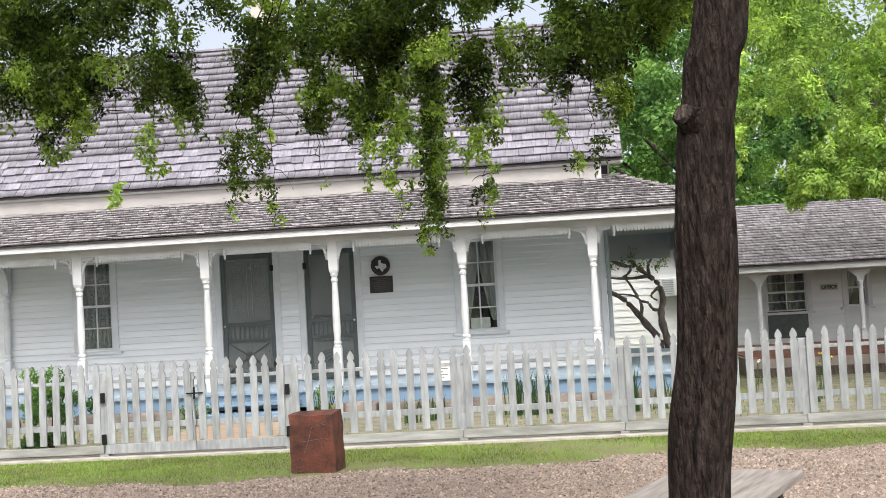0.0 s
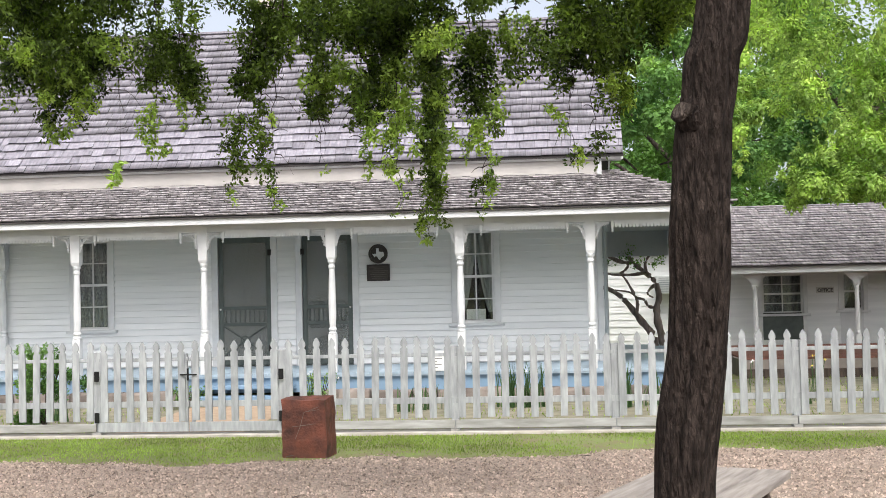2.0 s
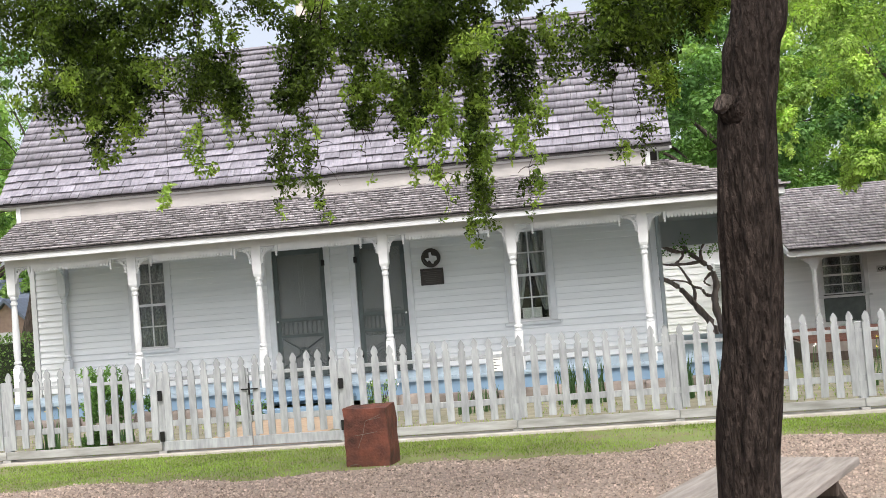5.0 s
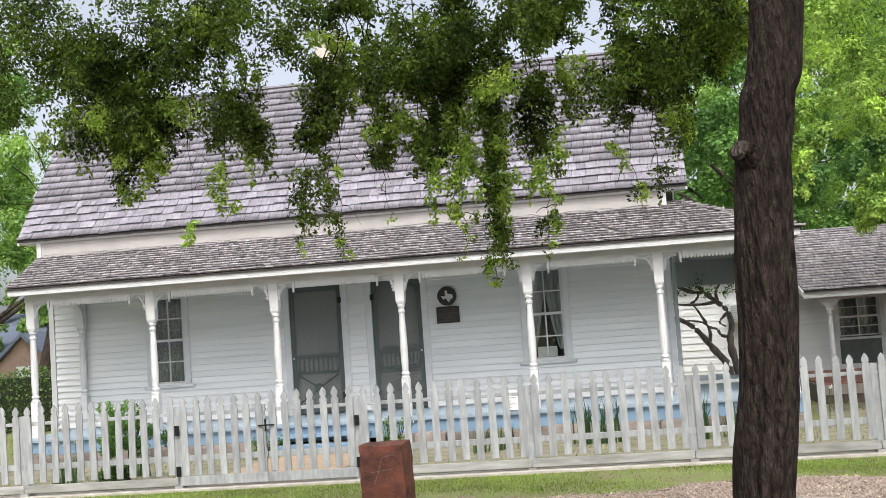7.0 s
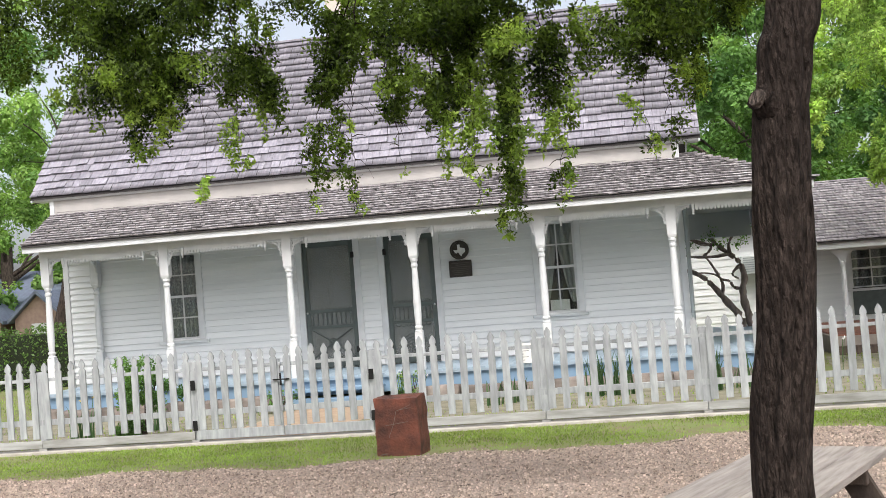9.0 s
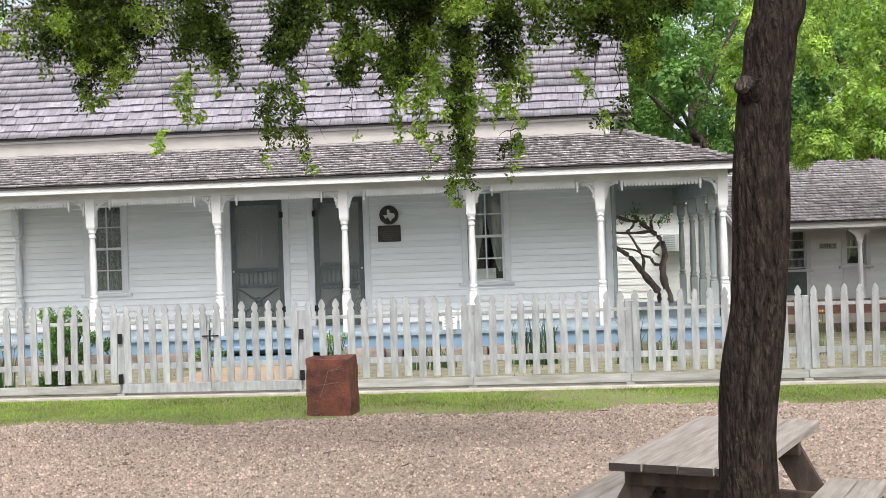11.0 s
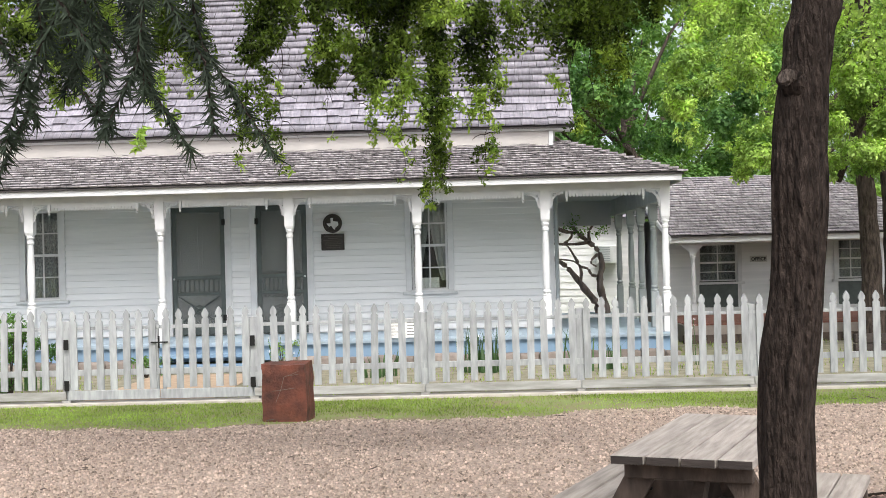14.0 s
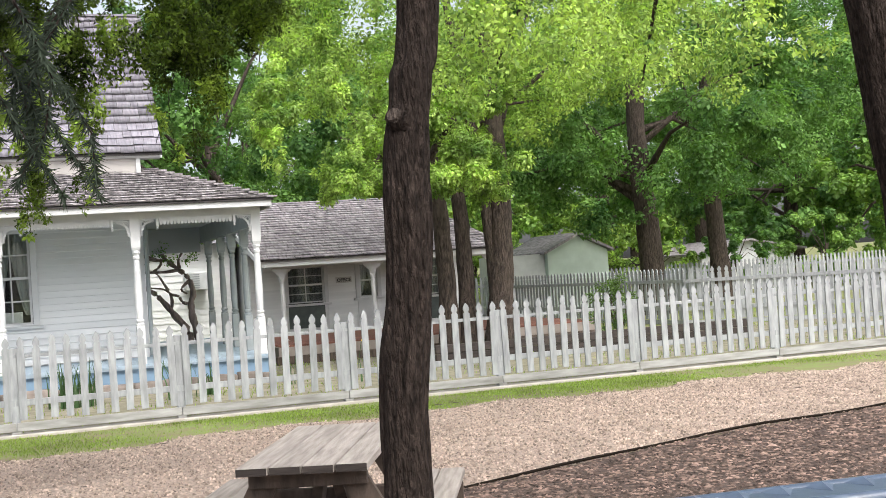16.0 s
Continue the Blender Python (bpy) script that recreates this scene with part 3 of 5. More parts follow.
part("deck", boxm(RX + 0.02, 2.2, WY + 0.024, 25.0, DZ - 0.035, DZ), DECK, house)
part("skirt", boxm(-9.85, 2.15, FY - 0.03, FY + 0.02, 0.13, DZ - 0.037, 0.004), SKIRT, house, "blue painted porch skirt")
part("skirt", boxm(2.1, 2.15, FY + 0.03, 25.0, 0.13, DZ - 0.037), SKIRT, house)
part("skirt", boxm(-9.85, -9.8, FY + 0.03, WY, 0.13, DZ - 0.037), SKIRT, house)
for k, (z0, z1, y0) in enumerate(((0.02, 0.12, 17.45), (0.19, 0.26, 17.65))):
    part("step", boxm(-5.75, -4.2, y0, y0 + 0.28, z0 + 0.02, z1, 0.006), SKIRT, house, "blue wooden porch step")
# ceiling, beam and rafters' end board
part("porch_ceiling", boxm(-9.75, 2.1, FY + 0.1, WY - 0.04, 2.72, 2.76), CEIL, house)
part("porch_ceiling", boxm(RX + 0.03, 2.1, WY - 0.03, 24.4, 2.72, 2.76), CEIL, house)
part("beam", boxm(-9.72, 2.15, FY - 0.07, FY + 0.07, 2.58, 2.74, 0.005), WHITE, house)
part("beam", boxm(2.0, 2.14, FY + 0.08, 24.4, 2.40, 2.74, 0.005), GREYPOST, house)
part("end_beam", boxm(RX + 0.03, 1.98, 24.2, 24.35, 2.22, 2.72), CEIL, house)
part("beam", boxm(-9.72, -9.6, FY + 0.08, WY - 0.04, 2.58, 2.74, 0.005), WHITE, house)
part("gutter_board", boxm(PX0, PX1, PEY + 0.03, PEY + 0.06, 2.68, 2.772, 0.004), WHITE, house)
part("soffit", boxm(PX0 + 0.02, PX1 - 0.02, PEY + 0.06, FY - 0.072, 2.70, 2.725), WHITE, house)
part("gutter_board", boxm(PX1 - 0.03, PX1, PEY + 0.062, 24.4, 2.66, 2.772, 0.004), WHITE, house)
bm = bmesh.new()
corners = [(PX0 + dx, PEY + 0.07, z) for dx in (0, 0.03) for z in (2.68, 2.775)] + [(-10.31 + dx, WY - 0.035, z) for dx in (0, 0.03) for z in (3.38, 3.48)]
vs = [bm.verts.new(c) for c in corners]
for q in ((0, 1, 3, 2), (4, 6, 7, 5), (0, 4, 5, 1), (2, 3, 7, 6), (0, 2, 6, 4), (1, 5, 7, 3)):
    bm.faces.new([vs[i] for i in q])
part("rake_board", bm, WHITE, house)
bm = bmesh.new()
lower = [bm.verts.new((x, y, 2.722)) for x, y in ((-9.752, FY + 0.1), (-9.752, WY - 0.042), (-10.24, WY - 0.042))]
upper_v = [bm.verts.new((v.co.x, v.co.y, 2.76)) for v in lower]
bm.faces.new(lower), bm.faces.new(upper_v[::-1])
for i in range(3):
    bm.faces.new((lower[i], upper_v[i], upper_v[(i + 1) % 3], lower[(i + 1) % 3]))
part("porch_ceiling", bm, CEIL, house)


def bracket(x, y, sgn, parent, material, along_y=False):
    bm = bmesh.new()
    y0, y1 = -0.06, -0.034
    z = 2.575
    arc_band(bm, sgn * 0.355, z - 0.28, 0.262, 0.032, 90 if sgn > 0 else 0, 180 if sgn > 0 else 90, y0, y1, 10)
    for k, (dx, dz, r) in enumerate(((0.062, 0.072, 0.038), (0.14, 0.048, 0.028), (0.048, 0.15, 0.028), (0.205, 0.038, 0.022), (0.036, 0.215, 0.022), (0.265, 0.034, 0.018), (0.03, 0.27, 0.017))):
        d = 0.004 * (k + 1)
        arc_band(bm, sgn * (0.075 + dx), z - dz, r, r * 0.5, 0, 359.9, y0 - d, y1 - d, 9)
    box(bm, min(sgn * 0.075, sgn * 0.37), max(sgn * 0.075, sgn * 0.37), y0 + 0.004, y1 + 0.004, z - 0.024, z)
    box(bm, min(sgn * 0.07, sgn * 0.09), max(sgn * 0.07, sgn * 0.09), y0 + 0.008, y1 + 0.008, z - 0.30, z - 0.004)
    for v in bm.verts:
        v.co.x = sgn * (0.075 + (sgn * v.co.x - 0.075) * 0.70)
        v.co.z = z + (v.co.z - z) * 0.85
    if along_y:
        bmesh.ops.rotate(bm, verts=bm.verts, cent=(0, 0, 0), matrix=Matrix.Rotation(radians(90), 3, "Z"))
    bmesh.ops.translate(bm, verts=bm.verts, vec=(x, y, 0))
    part("bracket", bm, material, parent, "scroll-cut corner bracket")


def porch_post(x, y, sides=(-1, 1), material=None, back=()):
    material = material or WHITE
    bm = bmesh.new()
    prof = [(0.99, 0.058), (1.0, 0.066), (1.02, 0.066), (1.03, 0.05), (1.05, 0.05), (1.06, 0.062), (1.08, 0.062), (1.10, 0.046), (1.25, 0.056), (1.45, 0.058), (1.8, 0.05), (1.98, 0.041), (2.0, 0.055), (2.03, 0.055), (2.04, 0.044), (2.07, 0.044), (2.08, 0.060), (2.11, 0.060), (2.13, 0.05)]
    lathe(bm, x, y, prof, 14)
    ob = part("porch_post", bm, material, house, "turned porch post with square ends", soft=False)
    part("post_base", boxm(x - 0.062, x + 0.062, y - 0.062, y + 0.062, DZ, 0.995, 0.008), material, ob)
    bm = bmesh.new()
    a = [(2.12, 0.052), (2.165, 0.068), (2.66, 0.074)]
    rings = [[bm.verts.new((x + sx * r, y + sy * r, z)) for sx, sy in ((-1, -1), (1, -1), (1, 1), (-1, 1))] for z, r in a]
    for r0, r1 in zip(rings, rings[1:]):
        for i in range(4):
            bm.faces.new((r0[i], r0[(i + 1) % 4], r1[(i + 1) % 4], r1[i]))
    bm.faces.new(rings[0][::-1]), bm.faces.new(rings[-1])
    part("capital", bm, material, ob)
    for s in sides:
        bracket(x, y, s, ob, material)
    for s in back:
        bracket(x, y, s, ob, material, True)
    return ob


POSTS = (-9.635, -7.62, -5.61, -3.63, -1.68, 0.26, 2.07)
for i, x in enumerate(POSTS):
    porch_post(x, FY, (1,) if i == 0 else ((-1,) if i == 6 else (-1, 1)))
porch_post(-9.62, WY - 0.1, (), None, (-1,))
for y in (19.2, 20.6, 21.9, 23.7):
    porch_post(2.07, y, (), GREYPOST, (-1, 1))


def frieze(x0, x1):
    bm = bmesh.new()
    a, b = x0 + 0.36, x1 - 0.36
    n = round((b - a) / 0.052)
    box(bm, a, b, FY - 0.088, FY - 0.0715, 2.535, 2.60)
    for i in range(n):
        c = a + (b - a) * (i + 0.5) / n
        h = 0.0225
        extrude_xz(bm, [(c - h, 2.535), (c - h, 2.512), (c - h * 0.55, 2.492), (c, 2.484), (c + h * 0.55, 2.492), (c + h, 2.512), (c + h, 2.535)], FY - 0.088, FY - 0.0715)
    ob = part("frieze", bm, WHITE, house, "scalloped white trim under the porch beam")
    for c in (a - 0.03, b + 0.03):
        bm = bmesh.new()
        box(bm, c - 0.02, c + 0.02, FY - 0.105, FY - 0.069, 2.49, 2.58)
        lathe(bm, c, FY - 0.087, [(2.42, 0.006), (2.435, 0.018), (2.455, 0.012), (2.47, 0.02), (2.49, 0.02)], 8)
        part("pendant", bm, WHITE, ob)


for a, b in zip(POSTS, POSTS[1:]):
    frieze(a, b)


PIECES = {}
for base, twin in ((SHINGLE, SHINGLE_ONE), (SHINGLE_LOW, SHINGLE_LOW_ONE)):
    PIECES[base.name] = twin


# ---- shingle roofs: courses of separate wedges ----
def shingle_roof(name, under, p00, p10, p01, p11, rows, wmin, wmax, material, label, loose, thick=0.018, seed=1, parent=None, under_cut=0.02):
    """Shingles over the quad p00 p10 (eave, left to right) and p01 p11 (top)."""
    rg = np.random.default_rng(seed)
    p00, p10, p01, p11 = [np.array(p, float) for p in (p00, p10, p01, p11)]
    bm = bmesh.new()
    a = [bm.verts.new(Vector(p) - Vector((0, 0, 0.012))) for p in (p00, p10, p11, p01)]
    b = [bm.verts.new(Vector(p) - Vector((0, 0, 0.03))) for p in (p00, p10, p11, p01)]
    bm.faces.new(a), bm.faces.new(b[::-1])
    for i in range(4):
        bm.faces.new((a[i], b[i], b[(i + 1) % 4], a[(i + 1) % 4]))
    roof = part("roof", bm, UNDER, parent, label)
    nrm = np.cross(p10 - p00, p01 - p00)
    nrm /= np.linalg.norm(nrm)
    V, F, made = [], [], 0
    ups = (p01 - p00) / np.linalg.norm(p01 - p00) * under_cut
    for r in range(rows):
        u0, u1 = r / rows, min(1.0, (r + 1.25) / rows)
        L0, R0, L1, R1 = p00 + (p01 - p00) * u0, p10 + (p11 - p10) * u0, p00 + (p01 - p00) * u1, p10 + (p11 - p10) * u1
        width = np.linalg.norm(R0 - L0)
        x = 0.0
        while x < width - 0.01:
            w = min(rg.uniform(wmin, wmax), width - x)
            s0, s1 = (x + 0.003) / width, (x + w - 0.003) / width
            dj = rg.normal() * 0.05
            up = thick * rg.uniform(0.7, 1.5)
            lo = (p01 - p00) / np.linalg.norm(p01 - p00) * dj * 0.12
            q = [L0 + (R0 - L0) * s0 + lo, L0 + (R0 - L0) * s1 + lo, L1 + (R1 - L1) * s1, L1 + (R1 - L1) * s0]
            vs = [q[0] + ups, q[1] + ups, q[0] + nrm * up, q[1] + nrm * up, q[2] + nrm * 0.003, q[3] + nrm * 0.003]
            fs = [(0, 1, 3, 2), (2, 3, 4, 5), (0, 2, 5, 0), (1, 4, 3, 1)]
            if made < loose and r >= 1:
                sb = bmesh.new()
                bv = [sb.verts.new(p) for p in vs]
                for f in fs:
                    sb.faces.new([bv[k] for k in dict.fromkeys(f)])
                part("shingle", sb, PIECES[material.name], roof)
                made += 1
            else:
                k = len(V)
                V.extend(vs)
                F.extend([(k, k + 1, k + 3, k + 2), (k + 2, k + 3, k + 4, k + 5)])
            x += w
    tagged(raw("shingles", V, F, material, roof), kind="stuff")
    return roof


RL, RR, EY, EZ, GY, GZ = -10.58, 0.87, 19.38, 3.73, 21.8, 6.5
shingle_roof("roof", None, (RL, EY, EZ), (RR, EY, EZ), (RL, GY, GZ), (RR, GY, GZ), 20, 0.10, 0.27, SHINGLE, "steep weathered grey cedar shingle roof", 240, thick=0.034, under_cut=0.035, seed=2, parent=house)
shingle_roof("roof", None, (RR, 24.22, EZ), (RL, 24.22, EZ), (RR, GY, GZ), (RL, GY, GZ), 20, 0.2, 0.4, SHINGLE, "rear slope of the shingle roof", 0, seed=3, parent=house)
shingle_roof("roof", None, (PX0, PEY, PEZ), (PX1 + 0.03, PEY, PEZ), (-10.33, WY - 0.02, PTZ), (0.72, WY - 0.02, PTZ), 15, 0.07, 0.19, SHINGLE_LOW, "low worn shingle porch roof", 50, thick=0.027, under_cut=0.035, seed=4, parent=house)
shingle_roof("roof", None, (PX1 + 0.03, PEY, PEZ), (PX1 + 0.03, 24.6, PEZ), (0.55, WY - 0.02, PTZ), (0.55, 24.6, PTZ), 17, 0.1, 0.22, SHINGLE_LOW, "side slope of the porch roof", 0, seed=5, parent=house)
# hip cap shingles and ridge
for i in range(15):
    u = i / 15
    p = Vector((PX1 + 0.03, PEY, PEZ)).lerp(Vector((0.66, WY - 0.02, PTZ)), u)
    part("hip_cap", boxm(p.x - 0.11, p.x + 0.05, p.y - 0.04, p.y + 0.14, p.z + 0.012, p.z + 0.035 + 0.005 * (i % 2)), SHINGLE_LOW, house)
part("ridge_cap", boxm(RL, RR, GY - 0.07, GY + 0.07, GZ - 0.005, GZ + 0.03), SHINGLE, house)
part("eave_fascia", boxm(RL + 0.01, RR - 0.01, EY + 0.03, EY + 0.05, EZ - 0.05, EZ - 0.015, 0.004), WHITE, house)
part("eave_soffit", boxm(RL + 0.02, RR - 0.02, EY + 0.05, WY - 0.03, EZ - 0.06, EZ - 0.04), WHITE, house)
part("frieze_board", boxm(LX - 0.02, RX + 0.02, EY + 0.11, EY + 0.14, 3.34, EZ - 0.062, 0.004), EAVE_SHADED, house, "white siding band under the eave, darkened for its shade")
part("frieze_return", boxm(RX - 0.02, RX + 0.02, EY + 0.142, WY - 0.032, 3.36, EZ - 0.064), EAVE_SHADED, house)
part("frieze_corner", boxm(LX - 0.022, LX + 0.06, EY + 0.085, EY + 0.108, 3.34, EZ - 0.062, 0.004), WHITE, house)
part("frieze_corner", boxm(RX - 0.05, RX + 0.022, EY + 0.085, EY + 0.108, 3.34, EZ - 0.062, 0.004), WHITE, house)
for rx in (RL + 0.005, RR - 0.035):
    bm = bmesh.new()
    for q in (((EY, EZ), (GY, GZ)), ((24.22, EZ), (GY, GZ))):
        pts = [(q[0][0], q[0][1] - 0.075), (q[0][0], q[0][1] - 0.03), (q[1][0], q[1][1] - 0.03), (q[1][0], q[1][1] - 0.19)]
        va, vb = [[bm.verts.new((rx + d, y, z)) for y, z in pts] for d in (0, 0.03)]
        bm.faces.new(va), bm.faces.new(vb[::-1])
        for i in range(4):
            bm.faces.new((va[i], va[(i + 1) % 4], vb[(i + 1) % 4], vb[i]))
    part("rake_board", bm, WHITE, house)
# chimney behind the ridge, seen between the leaves
part("chimney", boxm(-5.75, -5.25, 22.1, 22.6, 5.8, 7.5, 0.01), mat("pale_plaster_chimney", (0.62, 0.56, 0.50), (0.5, 0.44, 0.38), 4, 0.9, 0.3, 30), house, "pale chimney on the ridge")
# downpipe at the far corner
bm = bmesh.new()
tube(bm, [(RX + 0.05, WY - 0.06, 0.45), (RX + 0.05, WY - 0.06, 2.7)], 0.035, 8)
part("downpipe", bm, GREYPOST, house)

# foundation stones under the skirt
rs = random.Random(8)
x = -9.7
while x < 2.1:
    w = rs.uniform(0.2, 0.5)
    bm = bmesh.new()
    hz = rs.uniform(0.09, 0.125)
    box(bm, -w * 0.5, w * 0.5, -0.12, 0.12, -hz, hz)
    bmesh.ops.subdivide_edges(bm, edges=bm.edges, cuts=4, use_grid_fill=True)
    for v in bm.verts:
        v.co -= v.co.normalized() * 0.10 * max(0, v.co.length - w * 0.42)
        v.co += noise.noise_vector(v.co * 7 + Vector((x, 0, 0))) * 0.022
    bmesh.ops.translate(bm, verts=bm.verts, vec=(x + w / 2, FY - 0.22 + rs.uniform(-0.04, 0.04), 0.07))
    if not -5.9 < x < -4.1:
        solo("border_stone", bm, ROCK, "brown field stone edging the porch bed", "stone", group="stones along the porch", soft=True)
    x += w * 1.02

# ---- medallion and plaque on the front wall ----
med = thing("medallion", (-3.18, WY - 0.03, 2.25), "round dark medallion with a pale state outline", "medallion")
bm = bmesh.new()
arc_band(bm, -3.18, 2.25, 0.145, 0.03, 0, 359.9, WY - 0.055, WY - 0.012, 28)
part("rim", bm, BRONZE, med)
bm = bmesh.new()
extrude_xz(bm, [(-3.18 + 0.135 * math.cos(k * math.pi / 14), 2.25 + 0.135 * math.sin(k * math.pi / 14)) for k in range(28)], WY - 0.04, WY - 0.01)
part("disc", bm, BRONZE, med)
state = ((-0.03, 0.09), (0.012, 0.09), (0.012, 0.04), (0.05, 0.03), (0.09, 0.025), (0.1, -0.02), (0.095, -0.04), (0.05, -0.07), (0.035, -0.105), (0.01, -0.09), (-0.015, -0.045), (-0.04, -0.04), (-0.055, -0.06), (-0.08, -0.03), (-0.1, 0.0), (-0.03, 0.0))
bm = bmesh.new()
extrude_xz(bm, [(-3.18 + x, 2.25 + z) for x, z in state], WY - 0.052, WY - 0.041)
part("relief", bm, SILVER, med, "pale raised state outline")
pl = thing("plaque", (-3.18, WY - 0.03, 1.92), "dark bronze plaque on the white wall", "plaque")
part("plate", boxm(-3.375, -2.99, WY - 0.045, WY - 0.012, 1.80, 2.075, 0.008), BRONZE, pl)
for k in range(7):
    q = rs.uniform(0.08, 0.16)
    part("text_bar", boxm(-3.18 - q, -3.18 + q, WY - 0.048, WY - 0.0455, 1.84 + k * 0.031, 1.850 + k * 0.031), mat("worn_bronze_lettering", (0.085, 0.08, 0.07), rough=0.4, metal=0.5) if k == 0 else bpy.data.materials["worn_bronze_lettering"], pl)
# notices on the post
nt_ob = thing("notice", (-1.9, 17.9, 0.42), "two white printed notices beside a porch post", "notice")
for x0 in (-2.16, -1.90):
    sh = part("sheet", boxm(x0, x0 + 0.22, FY - 0.13, FY - 0.12, 0.43, 0.72), PAPER, nt_ob)
    for k in range(5):
        part("text_bar", boxm(x0 + 0.03, x0 + 0.03 + rs.uniform(0.08, 0.16), FY - 0.1325, FY - 0.1305, 0.47 + k * 0.045, 0.478 + k * 0.045), INK, sh)

# ---- red sandstone block ----
bm = bmesh.new()
box(bm, -0.222, 0.222, -0.17, 0.17, 0.0, 0.59)
bmesh.ops.subdivide_edges(bm, edges=bm.edges, cuts=9, use_grid_fill=True)
for v in bm.verts:
    n3 = noise.noise_vector(v.co * 6) * 0.014 + noise.noise_vector(v.co * 17) * 0.007
    v.co += n3
    v.co.x += 0.03 * (0.585 - v.co.z) * (1 if v.co.x > 0 else 0.1)
    if v.co.z > 0.56:
        v.co.z -= 0.035 * max(0, -v.co.y + 0.0) * 3
bmesh.ops.rotate(bm, verts=bm.verts, cent=(0, 0, 0), matrix=Matrix.Rotation(radians(-6), 3, "Z"))
bmesh.ops.translate(bm, verts=bm.verts, vec=(-2.775, 12.07, -0.015))
blk = thing("stone_block", (-2.745, 12.07, 0), "rough red sandstone block standing on the grass edge", "stone block")
part("stone", bm, STONE_RED, blk, soft=False)
bm = bmesh.new()
for a, b in (((-2.95, 0.18), (-2.86, 0.44)), ((-2.98, 0.30), (-2.74, 0.33)), ((-2.86, 0.44), (-2.70, 0.50)), ((-2.82, 0.45), (-2.70, 0.47))):
    tube(bm, [(a[0] + 0.08, 11.888, a[1]), ((a[0] + b[0]) / 2 + 0.09, 11.886, (a[1] + b[1]) / 2), (b[0] + 0.08, 11.884, b[1])], 0.0022, 5)
part("scratch", bm, ROCK, blk, "pale carved scratches")


# ---- picket fence ----
FN = 13.8
PW, PT = 0.041, 0.011


def picket_mesh(height, material):
    h, w = height, PW
    pts = [(-w, 0), (w, 0), (w, h - 0.135), (w * 0.62, h - 0.118), (w * 0.62, h - 0.108), (w * 0.95, h - 0.085), (w * 0.9, h - 0.055), (w * 0.45, h - 0.022), (0.004, h), (-0.004, h), (-w * 0.45, h - 0.022), (-w * 0.9, h - 0.055), (-w * 0.95, h - 0.085), (-w * 0.62, h - 0.108), (-w * 0.62, h - 0.118), (-w, h - 0.135)]
    bm = bmesh.new()
    extrude_xz(bm, pts, -PT, PT)
    bmesh.ops.recalc_face_normals(bm, faces=bm.faces)
    me = bpy.data.meshes.new("picket")
    bm.to_mesh(me)
    bm.free()
    me.materials.append(material)
    return me


PICKET = picket_mesh(0.93, FENCE)
rf = random.Random(21)


def wob(z):
    return Matrix.Rotation(radians(rf.uniform(-0.9, 0.9)), 4, "Y") @ Matrix.Rotation(radians(rf.uniform(-1, 1)), 4, "X")


def fence_run(parent, x0, x1, step=0.1625, foot=True):
    n = max(1, round((x1 - x0) / step))
    for i in range(n):
        x = x0 + (x1 - x0) * (i + 0.5) / n
        piece("picket", PICKET, parent, Matrix.Translation((x, FN - 0.03, 0.175 + rf.uniform(-0.012, 0.006))) @ wob(0))
    part("rail", boxm(x0 + 0.004, x1 - 0.004, FN - 0.018, FN + 0.022, 0.865, 0.905, 0.004), FENCE, parent)
    part("rail", boxm(x0 + 0.004, x1 - 0.004, FN - 0.018, FN + 0.022, 0.33, 0.40, 0.004), FENCE, parent)
    if foot:
        part("base_board", boxm(x0 + 0.004, x1 - 0.004, FN - 0.055, FN - 0.02, 0.055, 0.148, 0.004), FENCE_BASE, parent)


fence = thing("picket_fence", (1, FN, 0), "white painted picket fence with pointed tops and base board", "fence")
marks = [-13.6, -11.6, -9.6, -7.6, -5.64]
for a, b in zip(marks, marks[1:]):
    fence_run(fence, a, b)
right = [-3.43, -1.44, 0.37, 2.36, 4.36, 6.30, 8.45, 10.5, 12.6, 14.7, 16.8]
for a, b in zip(right, right[1:]):
    fence_run(fence, a, b)
for x in marks + right:
    part("fence_post", boxm(x - 0.045, x + 0.045, FN - 0.0165, FN + 0.075, -0.02, 0.98, 0.006), FENCE, fence)
    part("foot_block", boxm(x - 0.05, x + 0.05, FN - 0.05, FN + 0.10, -0.02, 0.05), FENCE_BASE, fence)
for a, b, hx in ((-5.62, -4.536, -5.63), (-4.53, -3.45, -3.44)):
    gate = thing("gate", (a, FN, 0), "white picket garden gate with black strap hinges, shut", "gate", "pair of garden gates")
    fence_run(gate, a, b, 0.15, False)
    part("bottom_rail", boxm(a + 0.003, b - 0.003, FN - 0.05, FN - 0.015, 0.05, 0.16, 0.004), FENCE, gate)
    for q in (a + 0.02, b - 0.055):
        part("stile", boxm(q, q + 0.035, FN - 0.012, FN + 0.03, 0.06, 0.95, 0.004), FENCE, gate)
    for z in (0.22, 0.70):
        part("hinge", boxm(hx - 0.028, hx + 0.028, FN - 0.062, FN - 0.048, z - 0.06, z + 0.06, 0.004), IRON, gate)
latch = thing("gate_latch", (-4.53, FN - 0.05, 0.7), "black iron thumb latch on the gate", "latch")
part("bar", boxm(-4.63, -4.43, FN - 0.066, FN - 0.052, 0.70, 0.715), IRON, latch)
part("plate", boxm(-4.545, -4.525, FN - 0.068, FN - 0.054, 0.64, 0.78), IRON, latch)
solo("kerb", boxm(-14, 17, FN - 0.13, FN + 0.13, -0.03, 0.022, 0.006), CONCRETE, "pale concrete strip under the picket fence", "kerb", "structure")

